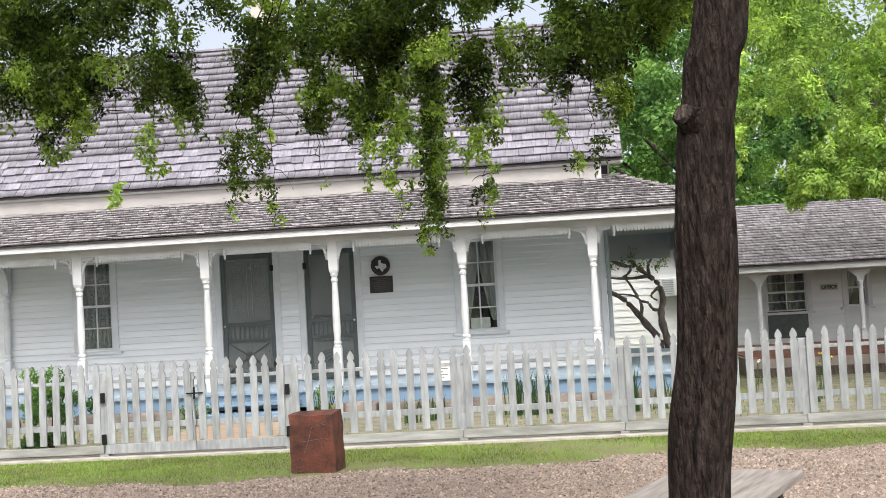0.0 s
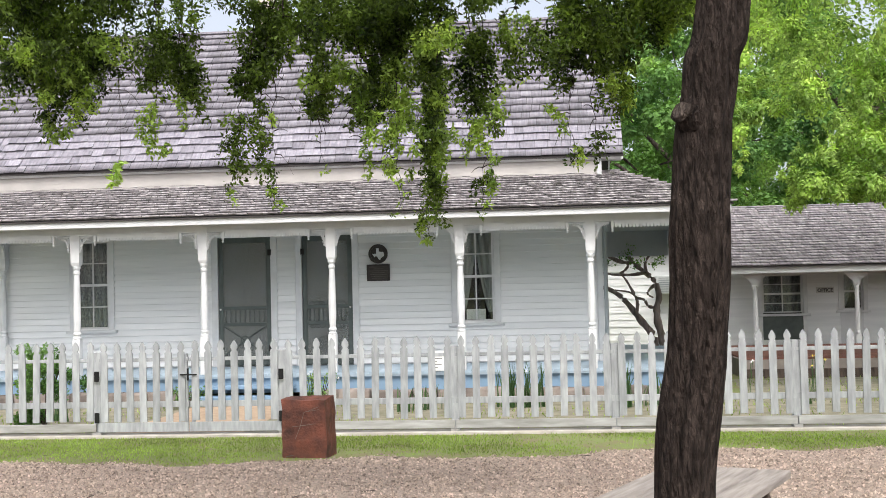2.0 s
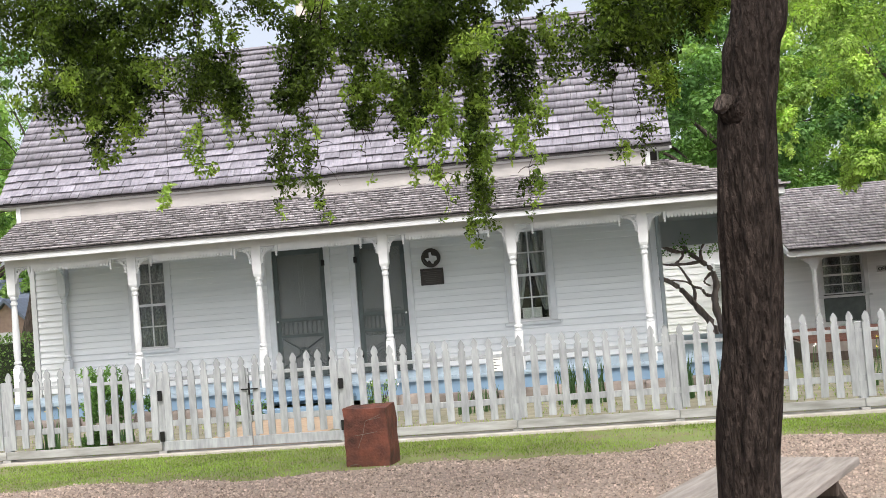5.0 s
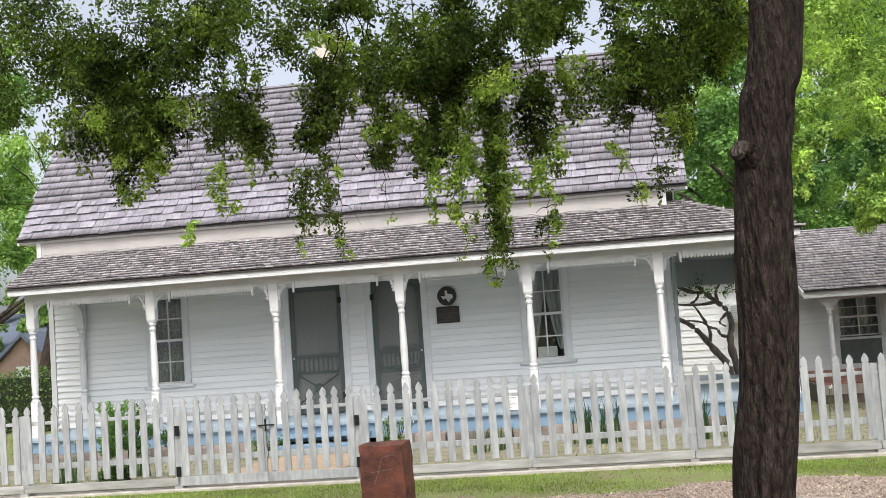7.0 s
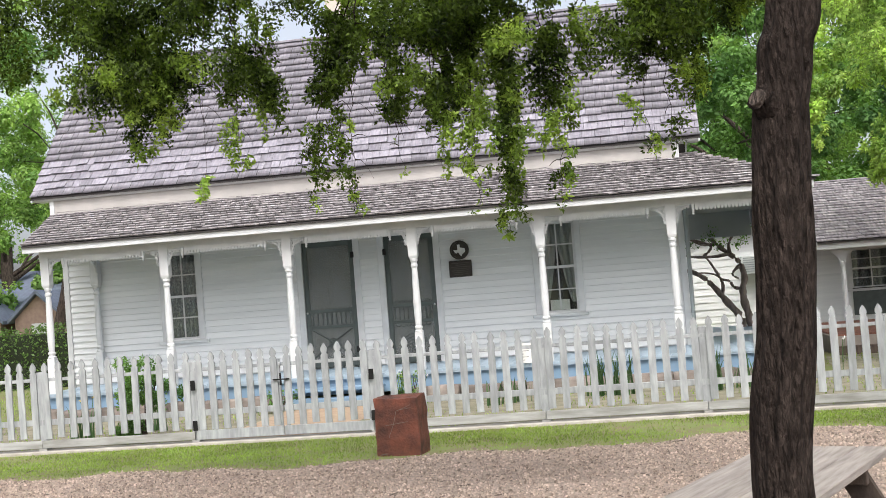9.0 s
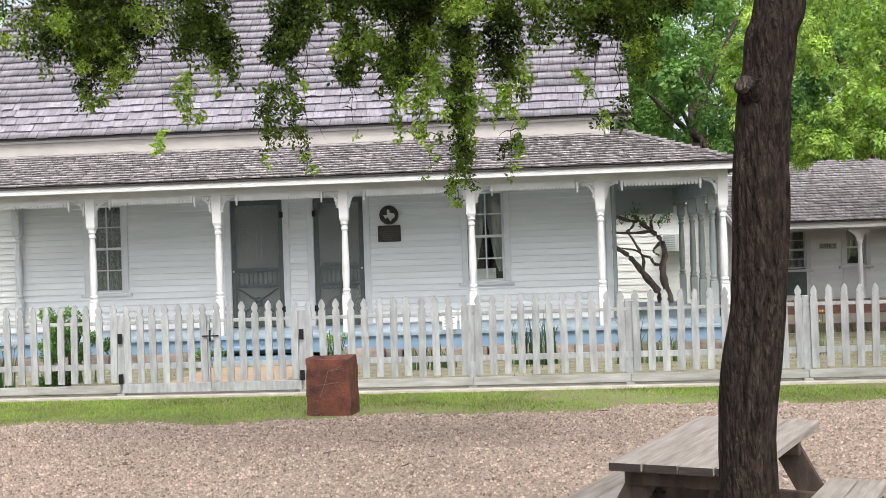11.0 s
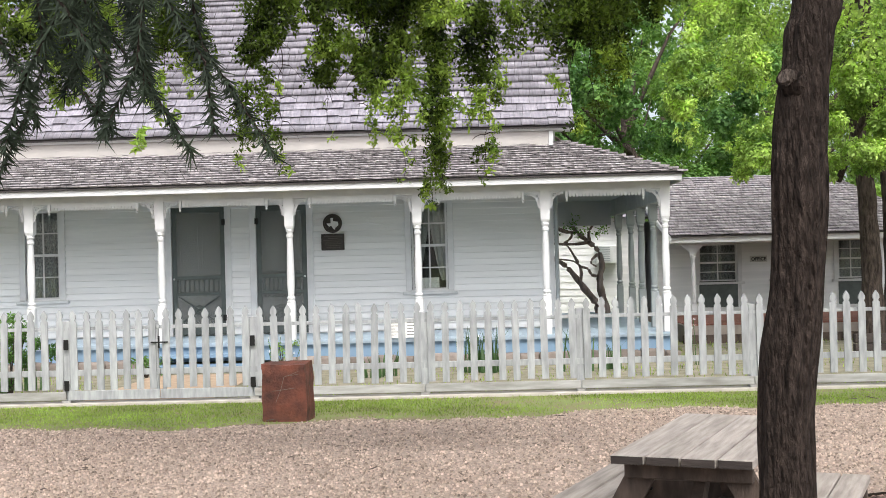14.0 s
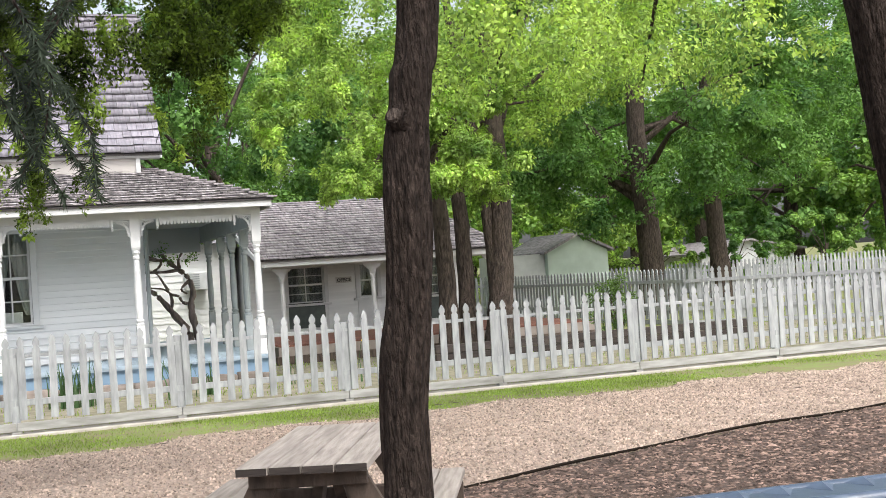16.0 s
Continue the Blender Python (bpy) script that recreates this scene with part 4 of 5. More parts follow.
# far picket fences of the yard
PICKET_FAR = picket_mesh(1.12, FENCE)
for pa, pb in (((17.2, 17.9), (12.0, 22.3)), ((12.0, 22.3), (10.9, 29.5)), ((10.9, 33.0), (34.0, 33.0))):
    a, b = Vector((*pa, 0)), Vector((*pb, 0))
    far = thing("picket_fence", (a + b) / 2, "white picket fence at the far side of the yard", "fence", "far yard fences")
    d = (b - a).normalized()
    turn = math.atan2(d.y, d.x)
    n = int((b - a).length / 0.15)
    for i in range(n):
        p = a + d * 0.15 * (i + 0.5)
        piece("picket", PICKET_FAR, far, Matrix.Translation((p.x, p.y, 0.1)) @ Matrix.Rotation(turn, 4, "Z"))
    nv = Vector((-d.y, d.x, 0)) * 0.03
    for z0, z1 in ((0.9, 0.97), (0.3, 0.38), (0.0, 0.09)):
        bm = bmesh.new()
        vs = [bm.verts.new((q + nv * s) + Vector((0, 0, z))) for q in (a, b) for s in (0.45, 1.6) for z in (z0, z1)]
        for q in ((0, 1, 3, 2), (4, 6, 7, 5), (0, 4, 5, 1), (2, 3, 7, 6), (0, 2, 6, 4), (1, 5, 7, 3)):
            bm.faces.new([vs[i] for i in q])
        part("rail", bm, FENCE, far)


# ---- picnic table ----
def picnic_table():
    t = thing("picnic_table", (0, 0, 0), "weathered grey wooden picnic table with attached benches", "picnic table")
    L0, L1, TZ, BZ = 0.0, 1.42, 0.70, 0.45
    for i in range(4):
        x0 = -0.305 + i * 0.154
        plank_ob = part("top_plank", boxm(x0, x0 + 0.147, L0 + 0.006 * (i % 2), L1, TZ - 0.04, TZ, 0.005), TABLEWOOD, t)
        part("end_grain", boxm(x0 + 0.003, x0 + 0.144, L0 + 0.006 * (i % 2) - 0.004, L0 + 0.006 * (i % 2) - 0.0005, TZ - 0.038, TZ - 0.004), DARKTIMBER, plank_ob, "dark weathered end grain")
    for sx in (-1, 1):
        for i in range(2):
            x0 = sx * 0.525 + (i - 1) * 0.138
            part("bench_plank", boxm(x0, x0 + 0.131, L0 + 0.03, L1 - 0.2, BZ - 0.04, BZ, 0.005), TABLEWOOD, t)
    for y in (0.17, L1 - 0.34):
        part("bearer", boxm(-0.655, 0.655, y - 0.045, y - 0.005, BZ - 0.15, BZ - 0.042, 0.004), TABLEDARK, t, "bolted cross bearer")
        part("top_bearer", boxm(-0.28, 0.28, y - 0.045, y - 0.005, TZ - 0.12, TZ - 0.041, 0.004), TABLEDARK, t)
        for sx in (-1, 1):
            bm = bmesh.new()
            extrude_xz(bm, [(sx * 0.48, -0.01), (sx * 0.62, -0.01), (sx * 0.25, TZ - 0.041), (sx * 0.11, TZ - 0.041)], y, y + 0.04)
            part("leg", bm, TABLEDARK, t)
            for q in (0.40, 0.45):
                bm = bmesh.new()
                bmesh.ops.create_cone(bm, cap_ends=True, segments=8, radius1=0.011, radius2=0.009, depth=0.012, matrix=Matrix.Translation((sx * q, y - 0.05, BZ - 0.09)) @ Matrix.Rotation(radians(90), 4, "X"))
                part("bolt", bm, IRON, t)
    for sgn, y in ((1, 0.2), (-1, L1 - 0.36)):
        bm = bmesh.new()
        tube(bm, [(0, y, 0.33), (0, y + sgn * 0.36, TZ - 0.05)], 0.038, 4)
        part("brace", bm, TABLEDARK, t)
    part("spreader", boxm(-0.045, 0.045, 0.2, L1 - 0.36, 0.30, 0.34), TABLEDARK, t)
    return t


table = picnic_table()
table.matrix_world = Matrix.Translation((0.005, 5.05, 0.0)) @ Matrix.Rotation(radians(-23), 4, "Z")


# ---- trees ----
def bark_trunk(parent, pts, radii, material, seed, ridge=0.12, seg=28, per=8, name="trunk", swell=0.13):
    """A furrowed trunk through points, with swelling and ridges."""
    pts = [Vector(p) for p in pts]
    bm = bmesh.new()
    rings = []
    total = (len(pts) - 1) * per
    for i in range(total + 1):
        f = i / per
        k = min(int(f), len(pts) - 2)
        u = f - k
        p0, p1, p2, p3 = pts[max(k - 1, 0)], pts[k], pts[k + 1], pts[min(k + 2, len(pts) - 1)]
        p = 0.5 * ((2 * p1) + (p2 - p0) * u + (2 * p0 - 5 * p1 + 4 * p2 - p3) * u * u + (3 * p1 - p0 - 3 * p2 + p3) * u ** 3)
        r = radii[k] * (1 - u) + radii[k + 1] * u
        ring = []
        for s in range(seg):
            a = 2 * math.pi * s / seg
            c = Vector((math.cos(a), math.sin(a), 0))
            g = noise.noise(Vector((c.x * 3.5 + seed, c.y * 3.5, p.z * 2.2 / max(r * 8, 0.6)))) * ridge + noise.noise(Vector((c.x * 9, c.y * 9 + seed, p.z * 3.0))) * ridge * 0.6
            g += noise.noise(Vector((seed, c.x * 1.2, p.z * 2.6))) * swell
            ring.append(bm.verts.new(p + c * r * (1 + g)))
        rings.append(ring)
    for a, b in zip(rings, rings[1:]):
        for s in range(seg):
            bm.faces.new((a[s], a[(s + 1) % seg], b[(s + 1) % seg], b[s]))
    bm.faces.new(rings[0][::-1]), bm.faces.new(rings[-1])
    return part(name, bm, material, parent, soft=True)


elm = thing("elm_tree", (0.06, 3.45, 0), "dark barked elm with drooping leafy branches overhead", "tree")
bark_trunk(elm, [(0.035, 3.45, -0.05), (0.038, 3.45, 0.4), (0.043, 3.45, 0.8), (0.048, 3.45, 1.09), (0.062, 3.45, 1.27), (0.086, 3.45, 1.446), (0.099, 3.45, 1.667), (0.102, 3.45, 1.86), (0.116, 3.45, 2.01), (0.134, 3.45, 2.11), (0.144, 3.45, 2.20), (0.172, 3.46, 2.30), (0.2, 3.5, 2.7), (0.19, 3.6, 3.4), (0.15, 3.6, 4.2)],
           [0.105, 0.086, 0.079, 0.076, 0.078, 0.074, 0.079, 0.075, 0.074, 0.070, 0.071, 0.071, 0.07, 0.068, 0.065], BARK, 4.0, 0.13, 96, 22, swell=0.05)
bm = bmesh.new()
tube(bm, [(0.115, 3.43, 2.02), (0.07, 3.40, 2.045), (0.055, 3.385, 2.055)], [0.055, 0.04, 0.032], 12, 0.15, 3)
kn = part("limb_scar", bm, BARK, elm, "healed stub of a cut branch", soft=True)
bm = bmesh.new()
tube(bm, [(0.058, 3.385, 2.053), (0.05, 3.378, 2.058)], [0.027, 0.023], 12)
part("cut_face", bm, BARK_FAR, kn)

RNG = np.random.default_rng(11)


def patchy(p, seed, cut):
    """True where a lumpy field, long in depth, leaves room for leaves."""
    g = np.random.default_rng(seed)
    f = np.zeros(len(p))
    for k in range(16):
        w = g.normal(size=3) * np.array([1, 0.25, 0.9]) * (5.5 if k < 9 else 14)
        f += np.sin(p @ w + g.uniform(0, 6.28)) * (1.0 if k < 9 else 0.55)
    return f > cut


def crown(parent, clumps, n, size, material, spread, name="crown", droop=0.35, narrow=0.55, gap=None, grain=0.3, facing=False):
    c = np.array([q[:3] for q in clumps])
    r = np.array([q[3] if len(q) > 3 else spread for q in clumps])
    k = RNG.choice(len(c), n, p=r ** 2 / np.sum(r ** 2))
    off = RNG.normal(size=(n, 3))
    off *= (RNG.uniform(0, 1, n) ** 0.45 * 0.85 / np.linalg.norm(off, axis=1))[:, None]
    pos = c[k] + off * r[k][:, None] * np.array([1, 1, 0.85])
    out = off / (np.linalg.norm(off, axis=1)[:, None] + 1e-6)
    if gap is not None:
        keep = patchy(pos * grain, n, gap)
        pos, out = pos[keep], out[keep]
    return leaf_mesh(name, pos, size, material, parent, RNG, droop, narrow, out=out if facing else None)


def fringe(parent, clumps, n, size, material, name, droop, narrow, seed, cut):
    c = np.array([q[:3] for q in clumps])
    r = np.array([q[3] for q in clumps])
    k = RNG.choice(len(c), n, p=r ** 2 / np.sum(r ** 2))
    off = RNG.normal(size=(n, 3))
    off *= (RNG.uniform(0, 1, n) ** 0.5 * 0.95 / np.linalg.norm(off, axis=1))[:, None]
    pos = c[k] + off * r[k][:, None]
    pos = pos[patchy(pos, seed, cut)]
    return leaf_mesh(name, pos, size, material, parent, RNG, droop, narrow)


# hanging sprays: x, height of the tip, half width, depth
SPRAYS = ((-4.13, 3.13, 0.2, 8.2), (-3.91, 2.94, 0.22, 8.1), (-3.75, 2.71, 0.12, 8.2), (-3.57, 2.82, 0.2, 8.3), (-3.38, 2.95, 0.18, 8.2),
          (-3.20, 2.86, 0.16, 8.2), (-2.97, 2.58, 0.22, 8.1), (-2.82, 2.78, 0.15, 8.3), (-2.70, 2.88, 0.08, 8.2),
          (-2.46, 2.24, 0.10, 8.2), (-2.15, 2.22, 0.12, 8.2), (-2.25, 2.50, 0.18, 8.3), (-1.94, 2.65, 0.20, 8.3), (-1.81, 2.44, 0.12, 8.2), (-1.56, 2.40, 0.10, 8.3),
          (-1.65, 2.70, 0.24, 8.4), (-1.40, 2.58, 0.2, 8.3), (-1.30, 2.10, 0.10, 8.2), (-1.13, 1.95, 0.10, 8.3), (-1.03, 2.04, 0.08, 8.2), (-0.86, 2.50, 0.16, 8.3), (-0.74, 2.10, 0.13, 8.3),
          (-0.50, 3.03, 0.22, 8.3), (-0.13, 2.82, 0.08, 8.2), (0.07, 3.08, 0.20, 8.4), (-0.12, 2.43, 0.11, 8.2), (0.04, 2.40, 0.13, 8.3), (0.18, 2.69, 0.12, 8.4), (0.50, 3.20, 0.20, 8.4))
sprays, twigs, mass, lit = [], [], [], []
rc = random.Random(17)
for x, z, w, y in SPRAYS:
    top = 3.95
    pts = []
    steps = int((top - z) / 0.08) + 1
    lean, bow = rc.uniform(-0.12, 0.12), rc.uniform(-0.06, 0.06)
    lean += 0.5 if -2.5 < x < -2.4 else 0.16 if -2.3 < x < -2.1 else -0.22 if -2.75 < x < -2.65 else 0
    for s in range(steps + 1):
        u = s / steps
        zz = z + 0.03 + (top - z) * u
        xx = x + rc.uniform(-0.02, 0.02) + lean * u * u + bow * math.sin(u * 4)
        pts.append((xx, y + rc.uniform(-0.04, 0.04), zz))
        rad = (0.045 + w * min(0.7, 0.15 + u * 0.9)) * rc.uniform(0.6, 1.2)
        sprays.append((xx + rc.uniform(-0.3, 0.3) * w, y + rc.uniform(-0.1, 0.1), zz, rad))
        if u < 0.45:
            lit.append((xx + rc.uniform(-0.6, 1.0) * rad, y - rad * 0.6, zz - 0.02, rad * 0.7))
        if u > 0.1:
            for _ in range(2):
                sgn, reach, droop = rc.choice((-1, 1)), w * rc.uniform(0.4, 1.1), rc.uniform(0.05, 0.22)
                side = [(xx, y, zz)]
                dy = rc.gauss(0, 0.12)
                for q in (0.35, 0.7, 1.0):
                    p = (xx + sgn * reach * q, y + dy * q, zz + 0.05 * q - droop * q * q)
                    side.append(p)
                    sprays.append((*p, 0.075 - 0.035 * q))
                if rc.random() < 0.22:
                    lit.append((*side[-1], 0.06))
                if rc.random() < 0.4:
                    twigs.append(side[::-1])
    twigs.append(pts)
FLOOR = ((-4.6, 3.15), (-2.62, 3.2), (-2.30, 3.5), (-1.95, 3.0), (-1.30, 2.98), (-0.62, 3.15), (0.25, 3.35), (1.1, 3.5))
for _ in range(500):
    x = rc.uniform(-4.6, 1.0)
    y = rc.uniform(7.6, 9.0)
    bearing = (x + 0.29) / (y - 0.3)
    at82 = bearing * 7.9 - 0.29
    z = next(lo for edge, lo in FLOOR[::-1] if at82 > edge or edge == -4.6) + abs(rc.gauss(0, 0.45))
    if -2.80 < at82 < -2.22 and z < 4.4 or -3.36 < at82 < -3.22 and z < 3.5 or x < -4.4 + (3.85 - z) * 0.4 and rc.random() < 0.9:
        continue
    if -1.3 < at82 < -0.6 and z < 3.6 and rc.random() < 0.5:
        continue
    mass.append((x, y, z, rc.uniform(0.09, 0.22)))
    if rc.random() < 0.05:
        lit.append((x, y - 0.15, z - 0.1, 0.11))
for _ in range(300):
    x, y = rc.uniform(-5.3, 0.9), rc.uniform(7.6, 9.0)
    at82 = (x + 0.29) / (y - 0.3) * 7.9 - 0.29
    z = rc.uniform(3.72 if -2.85 < at82 < -2.2 else 3.42, 4.5)
    mass.append((x, y, z, rc.uniform(0.10, 0.24)))
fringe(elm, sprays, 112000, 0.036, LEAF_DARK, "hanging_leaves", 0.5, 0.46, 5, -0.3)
# leaf mass added overhead, out of view, to shade sprays and trunk
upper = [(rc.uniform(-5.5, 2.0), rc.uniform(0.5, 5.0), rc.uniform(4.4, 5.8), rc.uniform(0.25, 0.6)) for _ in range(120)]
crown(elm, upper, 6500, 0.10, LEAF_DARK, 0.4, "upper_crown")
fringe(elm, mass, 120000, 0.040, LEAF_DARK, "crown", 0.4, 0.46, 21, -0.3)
bm = bmesh.new()
for pts in twigs:
    tube(bm, pts, [0.0015 + 0.0035 * i / len(pts) for i in range(len(pts))], 5)
tagged(part("twig_tangle", bm, BARK, elm), kind="stuff")
for k, tgt in enumerate(((-4.6, 8.0, 4.3), (-3.0, 8.2, 4.2), (-1.8, 8.6, 4.1), (-0.4, 9.0, 4.2), (0.8, 9.2, 4.4))):
    a = Vector((0.17, 3.55, 4.0))
    b = Vector(tgt)
    mid = a.lerp(b, 0.5) + Vector((0, 0, 0.9))
    bm = bmesh.new()
    tube(bm, [a, a.lerp(mid, 0.5) + Vector((0, 0, 0.25)), mid, mid.lerp(b, 0.6) + Vector((0, 0, 0.15)), b], [0.05, 0.045, 0.038, 0.028, 0.012], 8, 0.2, k)
    part("limb", bm, BARK, elm, soft=True)
# single small spray hanging low
low = [(-2.83 + 0.012 * i, 7.0, 2.29 + 0.035 * i, 0.03) for i in range(4)]
crown(elm, low, 64, 0.045, LEAF_LIME, 0.06, "low_spray", 0.9)
bm = bmesh.new()
tube(bm, [(-2.83, 7.0, 2.29), (-2.79, 7.02, 2.45), (-2.8, 7.05, 2.9), (-2.75, 7.1, 3.6)], 0.0012, 4)
part("twig", bm, BARK, elm)
# young tips, the light on them put into a brighter leaf colour
fringe(elm, lit, 32000, 0.040, LEAF_LIT_YOUNG, "young_leaves", 0.6, 0.45, 13, 0.2)

# near cypress branch, close to the lens
cyp = thing("cypress_tree", (-2.5, 0.7, 0), "dark needled cypress with hanging twigs", "tree")
bark_trunk(cyp, [(-2.5, 0.7, -0.05), (-2.5, 0.7, 1.2), (-2.48, 0.72, 2.3), (-2.45, 0.75, 3.6)], [0.11, 0.09, 0.08, 0.06], BARK, 6.0, 0.12, 24, 8)
bm = bmesh.new()
tube(bm, [(-2.46, 0.73, 2.0), (-2.0, 0.85, 2.12), (-1.4, 0.8, 1.98), (-0.9, 0.68, 1.96)], [0.03, 0.02, 0.009, 0.004], 8, 0.15, 2)
part("limb", bm, BARK, cyp, soft=True)
nv, nf = [], []
bm = bmesh.new()
for k in range(46):
    x0, y0, z0 = -1.42 + 0.0092 * k + rc.uniform(-0.02, 0.02), 0.66 + rc.uniform(-0.1, 0.12), 1.95
    z1 = (1.615 if k > 27 else 1.655) + 0.07 * abs(rc.gauss(0, 0.9))
    pts = [(x0 + 0.03 * math.sin(i * 0.9 + k), y0 + 0.01 * i, z0 + (z1 - z0) * i / 8) for i in range(9)]
    tube(bm, pts, [0.0022 - 0.0002 * i for i in range(9)], 5)
    for i in range(760):
        u = rc.random() * 7.99
        j = int(u)
        p = Vector(pts[j]).lerp(Vector(pts[j + 1]), u - j)
        d = Vector((rc.gauss(0, 1), rc.gauss(0, 0.8), rc.gauss(-0.9, 0.5))).normalized() * rc.uniform(0.006, 0.016)
        s = Vector((d.z, 0.2 * d.x, -d.x)).normalized() * 0.0008
        q = len(nv)
        nv.extend([p - s, p + s, p + d])
        nf.append((q, q + 1, q + 2))
part("twig", bm, BARK, cyp)
tagged(raw("needles", [tuple(v) for v in nv], nf, NEEDLE, cyp), kind="stuff")


def tree(x, y, height, r, crown_r, z0, n, size, material, seed, label, lean=(0, 0), bark=None, trunks=((0, 0, 0, 1),), nclump=70, flat=0.75, group="yard trees"):
    rt = random.Random(seed)
    t = thing("tree", (x, y, 0), label, "tree", group)
    cz = (z0 + height) / 2
    tops = []
    for dx, dy, dt, rk in trunks:
        pts, rad = [], []
        for i in range(6):
            u = i / 5
            pts.append((x + dx + dt * u + lean[0] * u + 0.10 * math.sin(u * 5 + seed), y + dy + lean[1] * u, -0.1 + (cz + 0.1) * u))
            rad.append(rk * r * (1.25 - 0.55 * u) * (1.25 if i == 0 else 1))
        bark_trunk(t, pts, rad, bark or BARK_FAR, seed, 0.10, 20, 6)
        tops.append(Vector(pts[-1]))
    cl = []
    for k in range(nclump):
        a, e = rt.uniform(0, 6.283), rt.uniform(-1, 1)
        q = rt.uniform(0.45, 1.0) ** 0.5
        c = math.sqrt(max(0, 1 - e * e))
        p = (x + lean[0] + crown_r * q * c * math.cos(a), y + lean[1] + crown_r * q * c * math.sin(a), cz + (height - z0) / 2 * q * e * (1.0 if e > 0 else 0.9) + rt.gauss(0, 0.25))
        cl.append((*p, crown_r * rt.uniform(0.07, 0.16)))
    for k in range(9):
        c = cl[k * len(cl) // 9]
        s = rt.choice(tops)
        st = Vector((s.x, s.y, s.z * rt.uniform(0.42, 0.8)))
        bm = bmesh.new()
        e = Vector(c[:3])
        mid = st.lerp(e, 0.5) + Vector((0, 0, 0.4))
        tube(bm, [st, st.lerp(mid, 0.5), mid, e], [r * 0.36, r * 0.28, r * 0.17, r * 0.05], 8, 0.15, k)
        part("limb", bm, bark or BARK_FAR, t, soft=True)
    crown(t, cl, int(n * 1.35), size, material, 1, "crown", 0.3, 0.6, -2.2, facing=True)
    return t


# fresh lime tree with three trunks behind the fence
tree(6.6, 20.3, 9.5, 0.17, 4.4, 3.5, 60000, 0.085, LEAF_LIME, 31, "lime green leafy tree with three grey-brown trunks", trunks=((-0.62, 0.1, -0.45, 0.85), (-0.12, 0.5, -0.35, 0.8), (0.30, 0.0, 0.15, 1.15), (0.32, 0.05, -0.55, 0.6)), nclump=260)
tree(13.95, 27.5, 10.5, 0.29, 5.2, 2.1, 74000, 0.12, LEAF_MID, 32, "broad green shade tree with stout trunk", nclump=170)
tree(18.5, 31.5, 12, 0.25, 5.5, 2.4, 38000, 0.12, LEAF_MID, 33, "dark green shade tree behind the far fence", nclump=170)
tree(3.6, 33.5, 12, 0.25, 4.6, 1.6, 52000, 0.13, LEAF_MID, 34, "dense green tree rising behind the cottage", nclump=170)
tree(9.5, 37, 13, 0.28, 5.5, 1.6, 26000, 0.13, LEAF_PALE, 35, "tall pale green tree beyond the cottage", nclump=170)
tree(-15.4, 29.0, 9.6, 0.13, 3.5, 3.4, 34000, 0.11, LEAF_PALE, 36, "pale green tree beside the hedge", lean=(1.3, 0), nclump=140)
tree(-22.5, 36, 11.5, 0.25, 4.2, 1.5, 20000, 0.13, LEAF_PALE, 37, "pale green tree in the next garden", nclump=140)
lime = scene.objects["tree"]
cl = []
for _ in range(230):
    x = rc.uniform(2.2, 6.4)
    base = 3.3 if x < 2.6 else 2.85 if x < 4.4 else 2.7
    cl.append((x, rc.uniform(17.2, 19.0), base + abs(rc.gauss(0, 1.2)), rc.uniform(0.12, 0.3)))
crown(lime, cl, 80000, 0.075, LEAF_LIME, 0.4, "hanging_sprays", 0.6, 0.45, -0.6, 0.9, facing=True)
# overhead sprays on the right, carried by the leaning tree
rt = thing("tree", (2.95, 4.4, 0), "leaning dark barked tree with lime leaves overhead", "tree", "yard trees")
bark_trunk(rt, [(3.15, 4.5, -0.05), (3.1, 4.5, 0.6), (3.02, 4.5, 1.2), (2.98, 4.5, 1.75), (2.90, 4.5, 2.3), (2.83, 4.5, 2.72), (2.7, 4.7, 3.6), (2.6, 5.2, 4.6)], [0.14, 0.12, 0.115, 0.112, 0.11, 0.11, 0.10, 0.09], BARK, 9.0, 0.12, 48, 14)
cl = []
for _ in range(70):
    cl.append((rc.uniform(2.4, 6.4), rc.uniform(8.5, 11.5), 3.35 + abs(rc.gauss(0, 0.55)), rc.uniform(0.18, 0.42)))
crown(rt, cl, 9000, 0.06, LEAF_LIME, 0.3, "crown", 0.5, facing=True)
for k in range(4):
    e = Vector(cl[k * 9][:3])
    bm = bmesh.new()
    tube(bm, [(2.6, 5.2, 4.5), (2.6 + (e.x - 2.6) * 0.4, 7, 4.9), e], [0.06, 0.04, 0.01], 7, 0.1, k)
    part("limb", bm, BARK, rt)
# woods that close the view
for k, (x, y, s, m) in enumerate(((-34, 52, 0.7, LEAF_MID), (-26, 46, 0.7, LEAF_PALE), (-10, 50, 0.75, LEAF_MID), (-2, 44, 0.8, LEAF_MID), (6, 52, 1.1, LEAF_PALE), (15, 48, 1.0, LEAF_PALE), (22, 46, 0.9, LEAF_PALE), (29, 50, 1.1, LEAF_MID), (28, 41, 0.75, LEAF_MID), (36, 45, 1.0, LEAF_PALE), (44, 52, 1.1, LEAF_MID), (-42, 66, 0.85, LEAF_MID), (-18, 64, 0.85, LEAF_PALE), (-6, 66, 0.9, LEAF_MID), (10, 66, 1.4, LEAF_MID), (22, 64, 1.3, LEAF_PALE), (34, 66, 1.4, LEAF_PALE), (50, 68, 1.5, LEAF_MID), (31, 38, 0.8, LEAF_PALE), (40, 36, 0.9, LEAF_MID))):
    tree(x, y, 13 * s, 0.3, 5.6 * s, 0.6, 19000, 0.24 if y < 60 else 0.42, m, 50 + k, "leafy green tree of the far woods", nclump=130, group="background trees")


